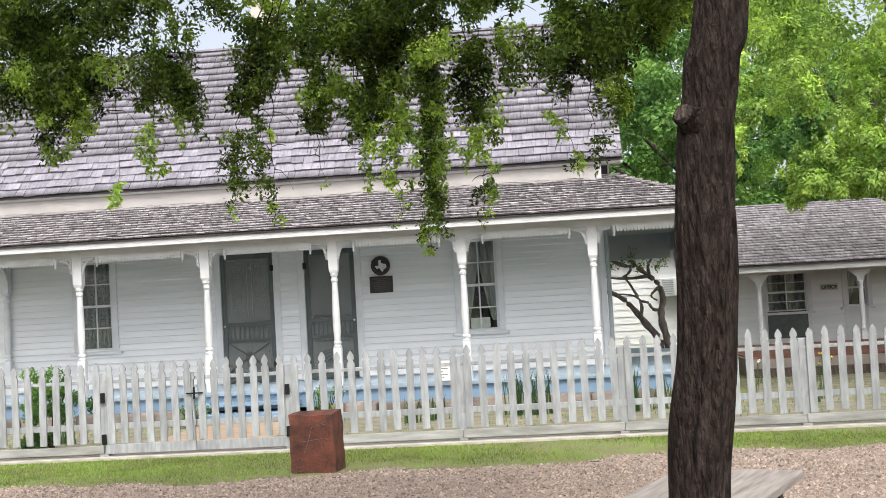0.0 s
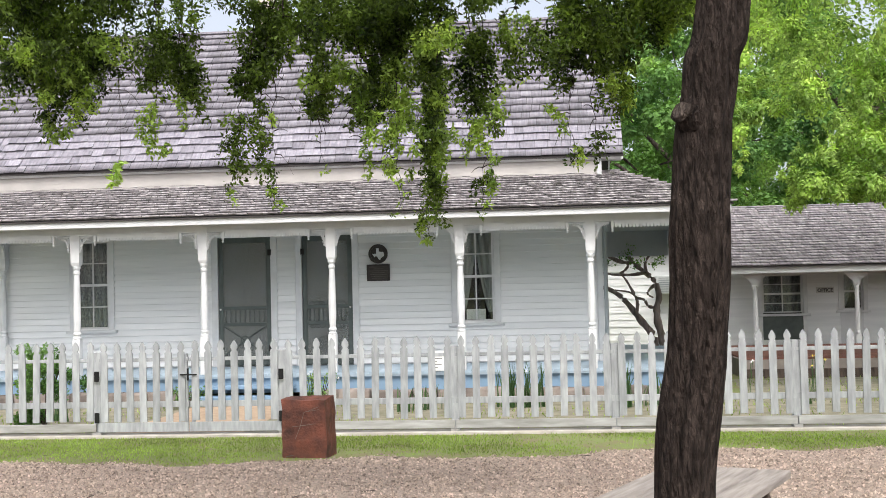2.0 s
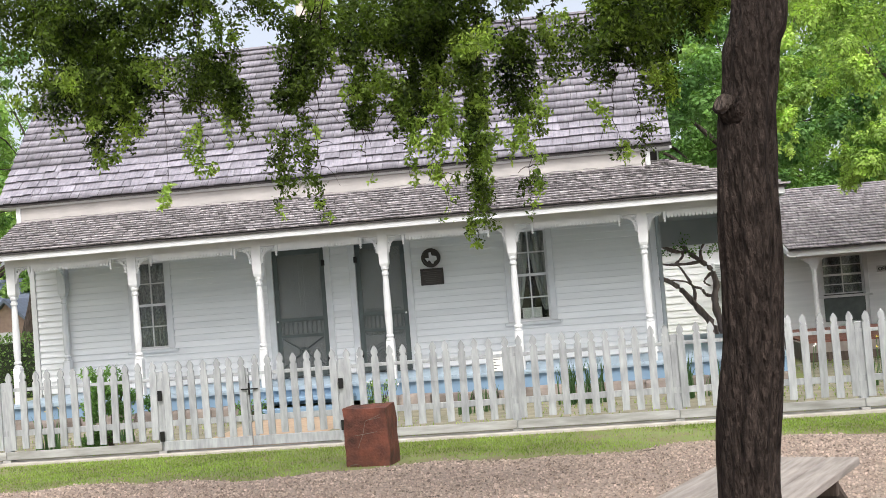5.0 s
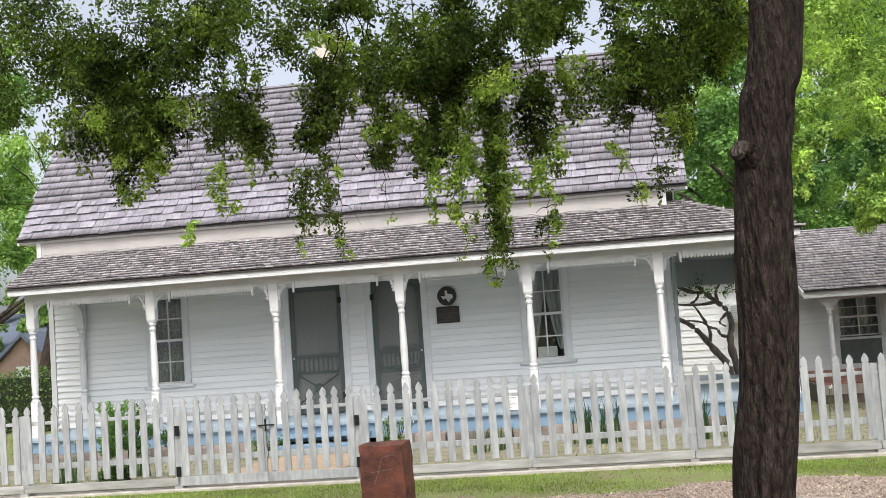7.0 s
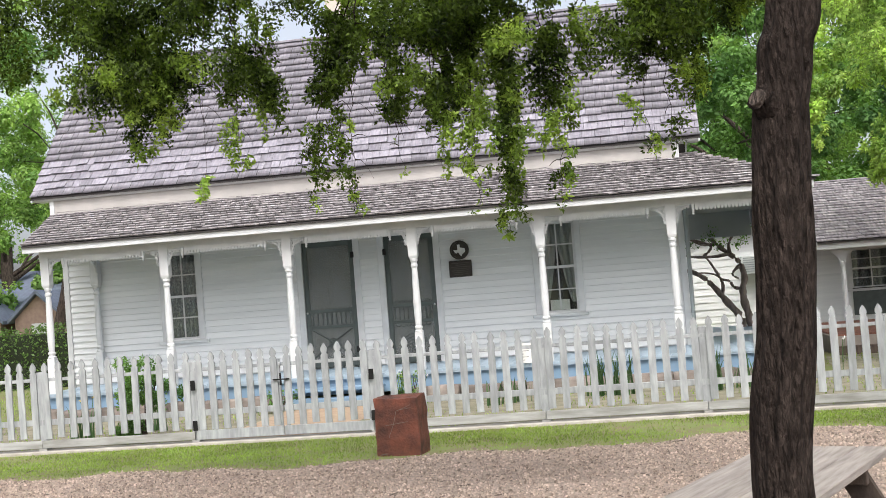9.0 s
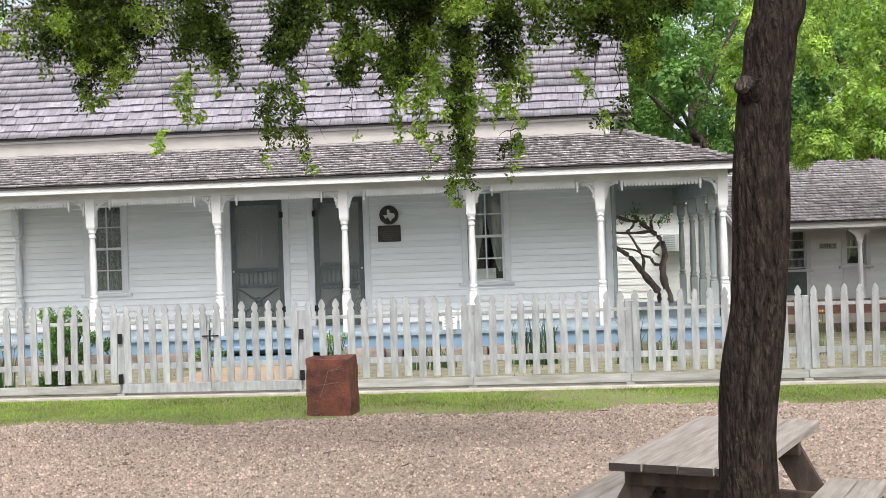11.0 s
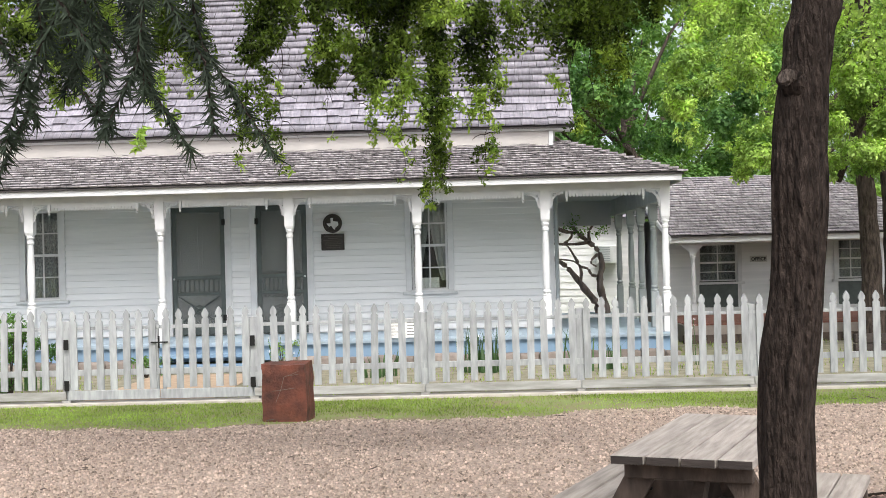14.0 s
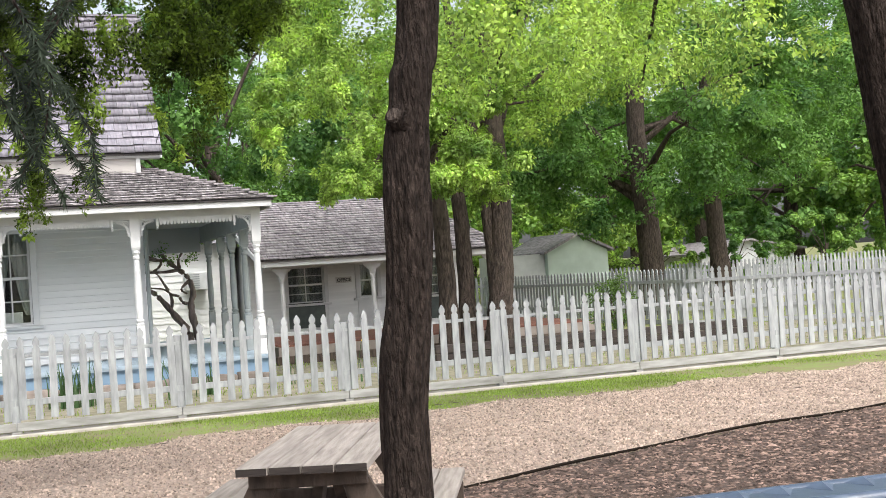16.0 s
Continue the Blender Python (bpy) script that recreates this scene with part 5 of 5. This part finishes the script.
# lime leaf colour carries the sunlight on these bushes
for k, (x, y, h, w, m) in enumerate(((8.4, 35.5, 3.2, 1.6, LEAF_LIME), (11.0, 37.0, 3.6, 1.9, LEAF_LIME), (16.4, 36.5, 3.4, 1.9, LEAF_LIME), (19.6, 38.0, 3.0, 1.8, LEAF_LIME), (22.0, 36.0, 2.6, 1.4, LEAF_MID), (26.6, 37.0, 3.0, 1.9, LEAF_PALE), (30.0, 36.5, 3.6, 2.0, LEAF_LIME), (13.6, 40.0, 4.4, 2.2, LEAF_LIME))):
    tree(x, y, h, 0.07, w, 0.1, 5500, 0.13, m, 90 + k, "bright leafy bush beyond the far picket fence", nclump=60, group="background bushes")


# ---- plants in the yard ----
def shrub(x, y, h, w, n, size, material, label, cat="shrub", z0=0.12):
    s = thing("shrub", (x, y, 0), label, cat)
    bm = bmesh.new()
    for k in range(7):
        a = k * 0.9
        tube(bm, [(x, y, -0.02), (x + 0.3 * w * math.cos(a), y + 0.3 * w * math.sin(a), h * 0.5), (x + 0.6 * w * math.cos(a), y + 0.6 * w * math.sin(a), h * 0.9)], [0.012, 0.008, 0.003], 5)
    part("stems", bm, BARK_FAR, s)
    cl = [(x + rc.gauss(0, 0.45) * w, y + rc.gauss(0, 0.4) * w, z0 + (h - z0) * rc.random() ** 0.8, w * 0.33) for _ in range(26)]
    crown(s, cl, n, size, material, 0.2, "crown", 0.1, 0.5)
    return s


shrub(-6.58, 14.45, 1.0, 0.40, 6500, 0.045, LEAF_MID, "loose green garden shrub behind the picket fence")
shrub(9.0, 19.6, 1.15, 0.5, 1800, 0.06, LEAF_HEDGE, "small dark green shrub inside the yard")
hedge = thing("hedge", (-16.0, 27, 0), "clipped dark green boxwood hedge", "hedge")
n = 26000
pos = np.stack([RNG.uniform(-22, -11.5, n), RNG.uniform(26.2, 27.8, n), RNG.uniform(0, 1.45, n)], 1)
keep = (pos[:, 2] > 1.3) | (pos[:, 1] < 26.45)
pos[:, 2] += 0.08 * np.sin(pos[:, 0] * 3)
leaf_mesh("leaves", pos[keep], 0.08, LEAF_HEDGE, hedge, RNG, 0.0, 0.6)
part("core", boxm(-22, -11.6, 26.5, 27.6, 0, 1.28), mat("shadowed_hedge_twigs", (0.02, 0.028, 0.012), rough=0.95), hedge)


def iris(x, y, k, h):
    s = thing("iris_clump", (x, y, 0), "clump of sword-shaped green iris leaves", "plant", "iris clumps by the porch")
    for _ in range(k):
        a, l = rc.uniform(0, 6.283), h * rc.uniform(0.6, 1.1)
        lean = rc.uniform(0.05, 0.45)
        bx, by = x + rc.gauss(0, 0.09), y + rc.gauss(0, 0.06)
        bm = bmesh.new()
        prev = None
        for i in range(5):
            u = i / 4
            c = Vector((bx + math.cos(a) * lean * l * u * u, by + math.sin(a) * lean * l * u * u, l * u * (1 - 0.25 * lean * u)))
            w = 0.016 * (1 - u) ** 0.6 + 0.001
            s2 = Vector((-math.sin(a), math.cos(a), 0)) * w
            cur = (bm.verts.new(c - s2), bm.verts.new(c + Vector((0, 0, 0.003))), bm.verts.new(c + s2))
            if prev:
                bm.faces.new((prev[0], prev[1], cur[1], cur[0]))
                bm.faces.new((prev[1], prev[2], cur[2], cur[1]))
            prev = cur
        part("leaf", bm, IRIS, s)
    return s


for x, y, k, h in ((-0.9, 16.6, 16, 0.62), (-0.62, 16.5, 14, 0.66), (0.62, 16.4, 14, 0.62), (1.0, 16.6, 9, 0.5), (-2.3, 16.2, 10, 0.34), (-2.0, 16.4, 8, 0.36), (-6.9, 15.6, 9, 0.42), (3.0, 16.5, 9, 0.36), (-7.7, 15.0, 10, 0.5)):
    iris(x, y, 2 * k, h)


def flowers(x, y, n, h, material, label, wide=0.12):
    s = thing("flower", (x, y, 0), label, "flowers", "flowers in the bed")
    for _ in range(n):
        fx, fy, fz = x + rc.gauss(0, wide), y + rc.gauss(0, 0.1), h * rc.uniform(0.55, 1.0)
        bm = bmesh.new()
        tube(bm, [(x + (fx - x) * 0.4, y, -0.01), (fx, fy, fz)], 0.004, 4)
        st = part("stem", bm, IRIS, s)
        bm = bmesh.new()
        for k in range(5):
            a = k * 1.2566
            p = Vector((fx, fy, fz))
            o = Vector((math.cos(a), math.sin(a) * 0.5, 0.5 * math.sin(a) + 0.3)) * 0.028
            q = Vector((-o.y, o.x, o.z * 0.3)) * 0.5
            vs = [bm.verts.new(v) for v in (p, p + o * 0.6 + q, p + o * 1.2, p + o * 0.6 - q)]
            bm.faces.new(vs)
        part("bloom", bm, material, st)


flowers(-3.55, 16.2, 9, 0.62, PETAL, "tall stems with small white flowers", 0.16)
flowers(-0.75, 16.6, 6, 0.85, PETAL, "white iris flowers on tall stems", 0.12)
flowers(2.3, 17.0, 5, 0.8, PETAL, "white flowers by the porch corner", 0.08)
flowers(-7.6, 15.0, 4, 0.55, PETAL_Y, "pale yellow iris flowers", 0.04)
flowers(3.2, 16.9, 4, 0.72, PETAL_Y, "yellow flowers by the brick patio", 0.05)
shrub(-3.5, 16.3, 0.5, 0.22, 700, 0.035, LEAF_PALE, "feathery flowering plant in the bed", "plant", 0.0)
shrub(-5.6, 17.0, 0.3, 0.3, 500, 0.05, LEAF_MID, "low green weeds beside the porch", "plant", 0.0)

# crooked bare-limbed tree by the rear cottage
crape = thing("small_tree", (1.75, 24.4, 0), "crooked grey-brown small tree with bare limbs", "tree")
limbs = (((1.72, -0.05), (1.68, 0.56), (1.45, 0.9), (1.26, 1.16), (1.05, 1.41), (0.78, 1.58), (0.45, 1.66)), ((1.95, -0.05), (1.85, 0.53), (1.76, 0.9), (1.75, 1.18), (1.8, 1.42), (1.72, 1.71), (1.51, 1.91), (1.29, 2.1), (1.18, 2.3)),
         ((1.76, 1.18), (1.59, 1.21), (1.5, 1.34), (1.36, 1.39), (1.22, 1.5), (0.93, 1.55)), ((1.35, 1.04), (1.36, 1.33), (1.22, 1.62), (1.13, 1.78), (1.05, 1.87)), ((1.55, 1.88), (1.22, 1.85), (0.79, 1.88), (0.5, 2.0)),
         ((1.55, 1.91), (1.55, 2.1), (1.68, 2.3)), ((1.72, 1.64), (1.57, 1.48), (1.69, 1.38)), ((1.05, 1.87), (1.2, 2.06), (0.86, 2.22)), ((1.29, 2.1), (1.0, 2.12), (0.7, 2.3)))
for k, l in enumerate(limbs):
    r0 = 0.085 if k < 2 else 0.036
    pts = [(u, 24.4 + (0 if k < 2 else 0.06 * math.sin(k + i)), v) for i, (u, v) in enumerate(l)]
    fine = []
    for i in range(len(pts) - 1):
        p0, p1, p2, p3 = [Vector(pts[min(max(i + j, 0), len(pts) - 1)]) for j in (-1, 0, 1, 2)]
        for u in (0, 0.25, 0.5, 0.75):
            fine.append(0.5 * ((2 * p1) + (p2 - p0) * u + (2 * p0 - 5 * p1 + 4 * p2 - p3) * u * u + (3 * p1 - p0 - 3 * p2 + p3) * u ** 3))
    fine.append(Vector(pts[-1]))
    bm = bmesh.new()
    tube(bm, fine, [r0 * (1 - 0.62 * i / len(fine)) * (1 + 0.12 * math.sin(i * 1.7 + k)) for i in range(len(fine))], 10, 0.16, k)
    part("limb", bm, BARK_GREY, crape, soft=True)
cl = [(0.7 + rc.uniform(-0.1, 1.5), 24.4 + rc.uniform(-0.3, 0.3), rc.uniform(2.05, 2.5), 0.16) for _ in range(16)]
crown(crape, cl, 500, 0.06, LEAF_MID, 0.2, "crown", 0.3)


# ---- rear cottage with an air conditioner ----
def clad(parent, x0, x1, y, z0, z1, step, material, holes=()):
    z = z0
    while z < z1:
        x = x0
        for a, b in sorted((a, b) for a, b, c, d in holes if c < z < d) + [(x1, x1)]:
            if a - x > 0.02:
                bm = bmesh.new()
                pts = [(y - 0.018, z), (y - 0.018, z + 0.004), (y + 0.004, z + step + 0.008), (y + 0.01, z)]
                va, vb = [[bm.verts.new((q, yy, zz)) for yy, zz in pts] for q in (x, a)]
                bm.faces.new(va), bm.faces.new(vb[::-1])
                for i in range(4):
                    bm.faces.new((va[i], va[(i + 1) % 4], vb[(i + 1) % 4], vb[i]))
                part("board", bm, material, parent)
            x = b
        z += step


cot = thing("cottage", (0, 28, 0), "small white clapboard cottage behind the main house", "house")
cw = part("wall", boxm(-2.5, 3.2, 28.01, 32, 0, 2.6), SIDING, cot)
clad(cw, -2.5, 3.2, 28.0, 0.2, 2.5, 0.16, SIDING)
bm = bmesh.new()
for x in (-2.8, 3.5):
    for y, z in ((27.6, 2.5), (32.4, 2.5), (30, 3.4)):
        bm.verts.new((x, y, z))
bm.verts.ensure_lookup_table()
v = list(bm.verts)
bm.faces.new(v[:3]), bm.faces.new(v[3:][::-1])
for i in range(3):
    bm.faces.new((v[i], v[(i + 1) % 3], v[(i + 1) % 3 + 3], v[i + 3]))
part("roof", bm, SHINGLE, cot)
ac = thing("air_conditioner", (2.27, 27.9, 1.45), "white window air conditioner on the cottage wall", "air conditioner")
part("case", boxm(2.02, 2.52, 27.55, 28.0, 1.42, 1.85, 0.02), mat("off_white_enamel", (0.6, 0.62, 0.62), rough=0.4), ac)
for k in range(7):
    part("louvre", boxm(2.07, 2.33, 27.535, 27.55, 1.48 + k * 0.05, 1.50 + k * 0.05), GREYPOST, ac)

# ---- office cottage with its own porch ----
off = thing("office_cottage", (6.3, 27.5, 0), "low white office cottage with shingled porch roof", "house")
OY = 27.5
oh = ((4.36, 5.24, 0.35, 1.80), (6.12, 6.55, 1.0, 1.80), (7.55, 8.15, 0.35, 1.85))
bm = bmesh.new()
x = 3.35
for a, b, z0, z1 in oh:
    box(bm, x, a, OY + 0.01, OY + 0.13, 0, 2.3)
    box(bm, a, b, OY + 0.01, OY + 0.13, 0, z0)
    box(bm, a, b, OY + 0.01, OY + 0.13, z1, 2.3)
    x = b
box(bm, x, 9.0, OY + 0.01, OY + 0.13, 0, 2.3)
ow = part("wall", bm, SIDING, off)
clad(ow, 3.35, 9.0, OY, 0.25, 2.2, 0.15, SIDING, [(a - 0.08, b + 0.08, c - 0.2, d + 0.1) for a, b, c, d in oh])
part("back_wall", boxm(3.35, 9.0, 31.0, 31.1, 0, 2.4), WHITE, off)
part("side_wall", boxm(3.35, 3.45, OY + 0.14, 31, 0, 2.4), WHITE, off)
part("side_wall", boxm(8.9, 9.0, OY + 0.14, 31, 0, 2.4), WHITE, off)
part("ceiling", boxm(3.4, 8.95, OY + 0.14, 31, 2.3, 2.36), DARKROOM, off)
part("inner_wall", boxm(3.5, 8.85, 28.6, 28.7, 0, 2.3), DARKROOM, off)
for k, (a, b, z0, z1) in enumerate(oh):
    wn_ob = window(off, a, b, z0 if k == 1 else 0.95, z1, OY, "lace" if k != 1 else "tied", 2 if k != 1 else 1, 4 if k != 1 else 2)
    if k != 1:
        part("shutter", boxm(a, b, OY - 0.012, OY + 0.03, 0.35, 0.90, 0.004), DOORGREY, wn_ob, "dark lower panel")
od = part("door", boxm(6.05, 6.55, OY - 0.02, OY - 0.005, 0.1, 0.98), WHITE, off, "white panelled door")
part("deck", boxm(3.3, 9.2, 25.9, OY, 0.0, 0.22), mat("brown_porch_boards", (0.2, 0.16, 0.13), rough=0.8), off)
part("beam", boxm(3.6, 9.1, 25.92, 26.04, 1.80, 1.98, 0.005), WHITE, off)
part("fascia", boxm(3.4, 9.25, 25.68, 25.71, 1.83, 1.95), WHITE, off)
for x in (3.95, 6.05, 8.05, 8.98):
    bm = bmesh.new()
    lathe(bm, x, 25.98, [(0.5, 0.05), (0.55, 0.06), (0.6, 0.045), (1.1, 0.052), (1.45, 0.042), (1.5, 0.055), (1.54, 0.055), (1.56, 0.045)], 10)
    p = part("porch_post", bm, WHITE, off)
    part("post_base", boxm(x - 0.055, x + 0.055, 25.925, 26.035, 0.22, 0.5), WHITE, p)
    bm = bmesh.new()
    extrude_xz(bm, [(x - 0.06, 1.54), (x + 0.06, 1.54), (x + 0.08, 1.64), (x + 0.22, 1.76), (x + 0.24, 1.82), (x - 0.24, 1.82), (x - 0.22, 1.76), (x - 0.08, 1.64)], 25.95, 26.01)
    part("bracket", bm, WHITE, p)
shingle_roof("roof", None, (3.42, 25.62, 1.98), (9.35, 25.62, 1.98), (2.95, 29.3, 3.48), (7.9, 29.3, 3.48), 24, 0.1, 0.24, SHINGLE_PALE, "weathered shingle roof of the office, paler for grazing sun", 0, thick=0.024, under_cut=0.03, seed=9, parent=off)
shingle_roof("roof", None, (9.35, 25.62, 1.98), (9.35, 32.2, 1.98), (7.9, 29.3, 3.48), (7.9, 29.32, 3.48), 14, 0.2, 0.3, SHINGLE_PALE, "hipped end of the office roof", 0, thick=0.02, seed=10, parent=off)
bm = bmesh.new()
for q in ((3.38, 25.62, 1.86), (3.38, 25.62, 1.97), (2.92, 29.3, 3.47), (2.92, 29.3, 3.36)):
    bm.verts.new(q), bm.verts.new((q[0] + 0.04, q[1], q[2]))
bm.verts.ensure_lookup_table()
v = list(bm.verts)
for q in ((0, 2, 4, 6), (1, 7, 5, 3), (0, 1, 3, 2), (2, 3, 5, 4), (4, 5, 7, 6), (6, 7, 1, 0)):
    bm.faces.new([v[i] for i in q])
part("rake_board", bm, WHITE, off)
sign = thing("office_sign", (5.72, OY - 0.04, 1.44), "small white sign lettered OFFICE in black", "sign")
part("board", boxm(5.53, 5.92, OY - 0.045, OY - 0.022, 1.37, 1.51, 0.003), mat("white_sign_board", (0.6, 0.6, 0.58), rough=0.6), sign)
txt = bpy.data.curves.new("lettering", "FONT")
txt.body, txt.size, txt.align_x, txt.extrude = "OFFICE", 0.105, "CENTER", 0.002
txt.offset = 0.004
txt.materials.append(INK)
to = new("lettering", txt)
to.parent = sign
to.matrix_local = pose(0.005, -0.012, -0.038, 90, 0, 0)

# raised brick patio between the houses
patio = thing("brick_patio", (6, 23, 0), "raised red brick patio with dark timber border", "patio", kind="structure")
part("bed", boxm(2.9, 9.3, 21.2, 25.8, -0.02, 0.30), mat("grey_mortar", (0.3, 0.26, 0.23), rough=0.95), patio)
bmr = boxm(-0.098, 0.098, -0.048, 0.048, 0.0, 0.03, 0.004)
brick = bpy.data.meshes.new("brick")
bmr.to_mesh(brick)
bmr.free()
brick.materials.append(BRICK)
for r in range(9):
    for c in range(31):
        piece("brick", brick, patio, Matrix.Translation((3.05 + c * 0.2 + (0.1 if r % 2 else 0), 21.3 + r * 0.104, 0.30)))
bmr = boxm(2.95, 9.25, 22.26, 25.7, 0.30, 0.328)
part("paving", bmr, BRICK, patio)
part("timber", boxm(2.85, 9.35, 21.12, 21.22, -0.02, 0.14, 0.01), TABLEDARK, patio)
low_wall = thing("timber_edging", (10, 18.5, 0), "dark stacked timber edging around a bed", "edging")
for z in (0.0, 0.15):
    part("timber", boxm(5.0, 11.0, 18.4, 18.52, z - 0.01, z + 0.13, 0.01), DARKTIMBER, low_wall)

# ---- sheds and a far brick house ----
shed = thing("shed", (12.2, 32, 0), "pale green garden shed with gabled front", "shed")
SX0, SX1, SY, SZ, ST = 12.62, 14.53, 31.0, 1.80, 2.25
bm = bmesh.new()
pr = [(SX0, -0.02), (SX1, -0.02), (SX1, SZ), ((SX0 + SX1) / 2, ST), (SX0, SZ)]
extrude_xz(bm, pr, SY, SY + 3)
part("body", bm, SHEDM, shed)
part("side_panel", boxm(11.55, 12.61, SY + 0.2, SY + 2.8, -0.02, SZ - 0.02, 0.01), WHITE, shed, "white lean-to side")
bm = bmesh.new()
m = (SX0 + SX1) / 2
extrude_xz(bm, [(SX0 - 0.15, SZ - 0.05), (m, ST + 0.02), (SX1 + 0.15, SZ - 0.05), (SX1 + 0.15, SZ + 0.02), (m, ST + 0.1), (SX0 - 0.15, SZ + 0.02)], SY - 0.15, SY + 3.1)
part("roof", bm, SHINGLE_LOW, shed)
shed2 = thing("outbuilding", (22, 40, 0), "long low white outbuilding beyond the trees", "shed")
bm = bmesh.new()
extrude_xz(bm, [(22.4, -0.02), (26.5, -0.02), (26.5, 1.45), (24.4, 1.85), (22.4, 1.45)], 39, 43)
part("wall", bm, WHITE, shed2)
bm = bmesh.new()
extrude_xz(bm, [(22.0, 1.40), (24.4, 1.86), (26.9, 1.40), (26.9, 1.47), (24.4, 1.93), (22.0, 1.47)], 38.7, 43.3)
part("roof", bm, SHINGLE_LOW, shed2)
bh = thing("brick_house", (-24, 45, 0), "tan brick house with blue-grey gabled roof", "house")
part("wall", boxm(-29, -21.0, 44, 50, -0.02, 1.8), BRICKFAR, bh)
bm = bmesh.new()
for y, z in ((43.4, 1.7), (50.6, 1.7), (47, 3.7)):
    bm.verts.new((-29.4, y, z)), bm.verts.new((-20.6, y, z))
bm.verts.ensure_lookup_table()
v = list(bm.verts)
for q in ((0, 4, 2), (1, 3, 5), (0, 1, 5, 4), (2, 4, 5, 3), (0, 2, 3, 1)):
    bm.faces.new([v[i] for i in q])
part("roof", bm, BLUEROOF, bh)
for gx in (-23.0, -25.6):
    bm = bmesh.new()
    extrude_xz(bm, [(gx - 1.0, -0.02), (gx + 1.0, -0.02), (gx + 1.0, 1.7), (gx, 2.6), (gx - 1.0, 1.7)], 42.6, 44.5)
    g = part("gable", bm, BRICKFAR, bh)
    bm = bmesh.new()
    extrude_xz(bm, [(gx - 1.2, 1.55), (gx, 2.63), (gx + 1.2, 1.55), (gx + 1.2, 1.68), (gx, 2.78), (gx - 1.2, 1.68)], 42.4, 44.5)
    part("gable_roof", bm, BLUEROOF, g)
    part("window", boxm(gx - 0.3, gx + 0.3, 42.56, 42.62, 0.6, 1.5), WHITE, g)

# ---- blue-grey coated bench at the edge of the mulch ----
bench = thing("metal_bench", (2.6, 4.3, 0), "blue-grey coated metal bench with rolled edges and embossed seat", "bench")
BA, BB = Vector((1.25, 4.51, 0.415)), Vector((3.7, 4.27, 0.415))
along = (BB - BA).normalized()
side = Vector((along.y, -along.x, 0))
for k in (0.0, 0.30):
    bm = bmesh.new()
    tube(bm, [BA + side * k, BB + side * k], 0.036, 14)
    part("rolled_edge", bm, PLASTIC, bench, soft=True)
for e in (BA, BB):
    bm = bmesh.new()
    tube(bm, [e, e + side * 0.30], 0.034, 12)
    part("end_edge", bm, PLASTIC, bench, soft=True)
bm = bmesh.new()
vs = [bm.verts.new(q + Vector((0, 0, dz))) for dz in (0.008, 0.022) for q in (BA, BB, BB + side * 0.30, BA + side * 0.30)]
for q in ((3, 2, 1, 0), (4, 5, 6, 7), (0, 1, 5, 4), (1, 2, 6, 5), (2, 3, 7, 6), (3, 0, 4, 7)):
    bm.faces.new([vs[i] for i in q])
part("seat", bm, PLASTIC, bench)
for k in range(11):
    p = BA + along * (0.1 + k * 0.21)
    bm = bmesh.new()
    w = [bm.verts.new(q) for q in (p + side * 0.04 + Vector((0, 0, 0.023)), p + along * 0.16 + side * 0.04 + Vector((0, 0, 0.023)), p + along * 0.08 + side * 0.17 + Vector((0, 0, 0.023)), p + along * 0.08 + side * 0.075 + Vector((0, 0, 0.052)))]
    for q in ((0, 1, 3), (1, 2, 3), (2, 0, 3), (0, 2, 1)):
        bm.faces.new([w[i] for i in q])
    part("raised_triangle", bm, PLASTIC, bench)
for u in (0.35, 2.0):
    p = BA + along * u + side * 0.15
    bm = bmesh.new()
    tube(bm, [(p.x, p.y, -0.02), (p.x, p.y, 0.42)], 0.03, 10)
    part("leg", bm, PLASTIC, bench, soft=True)
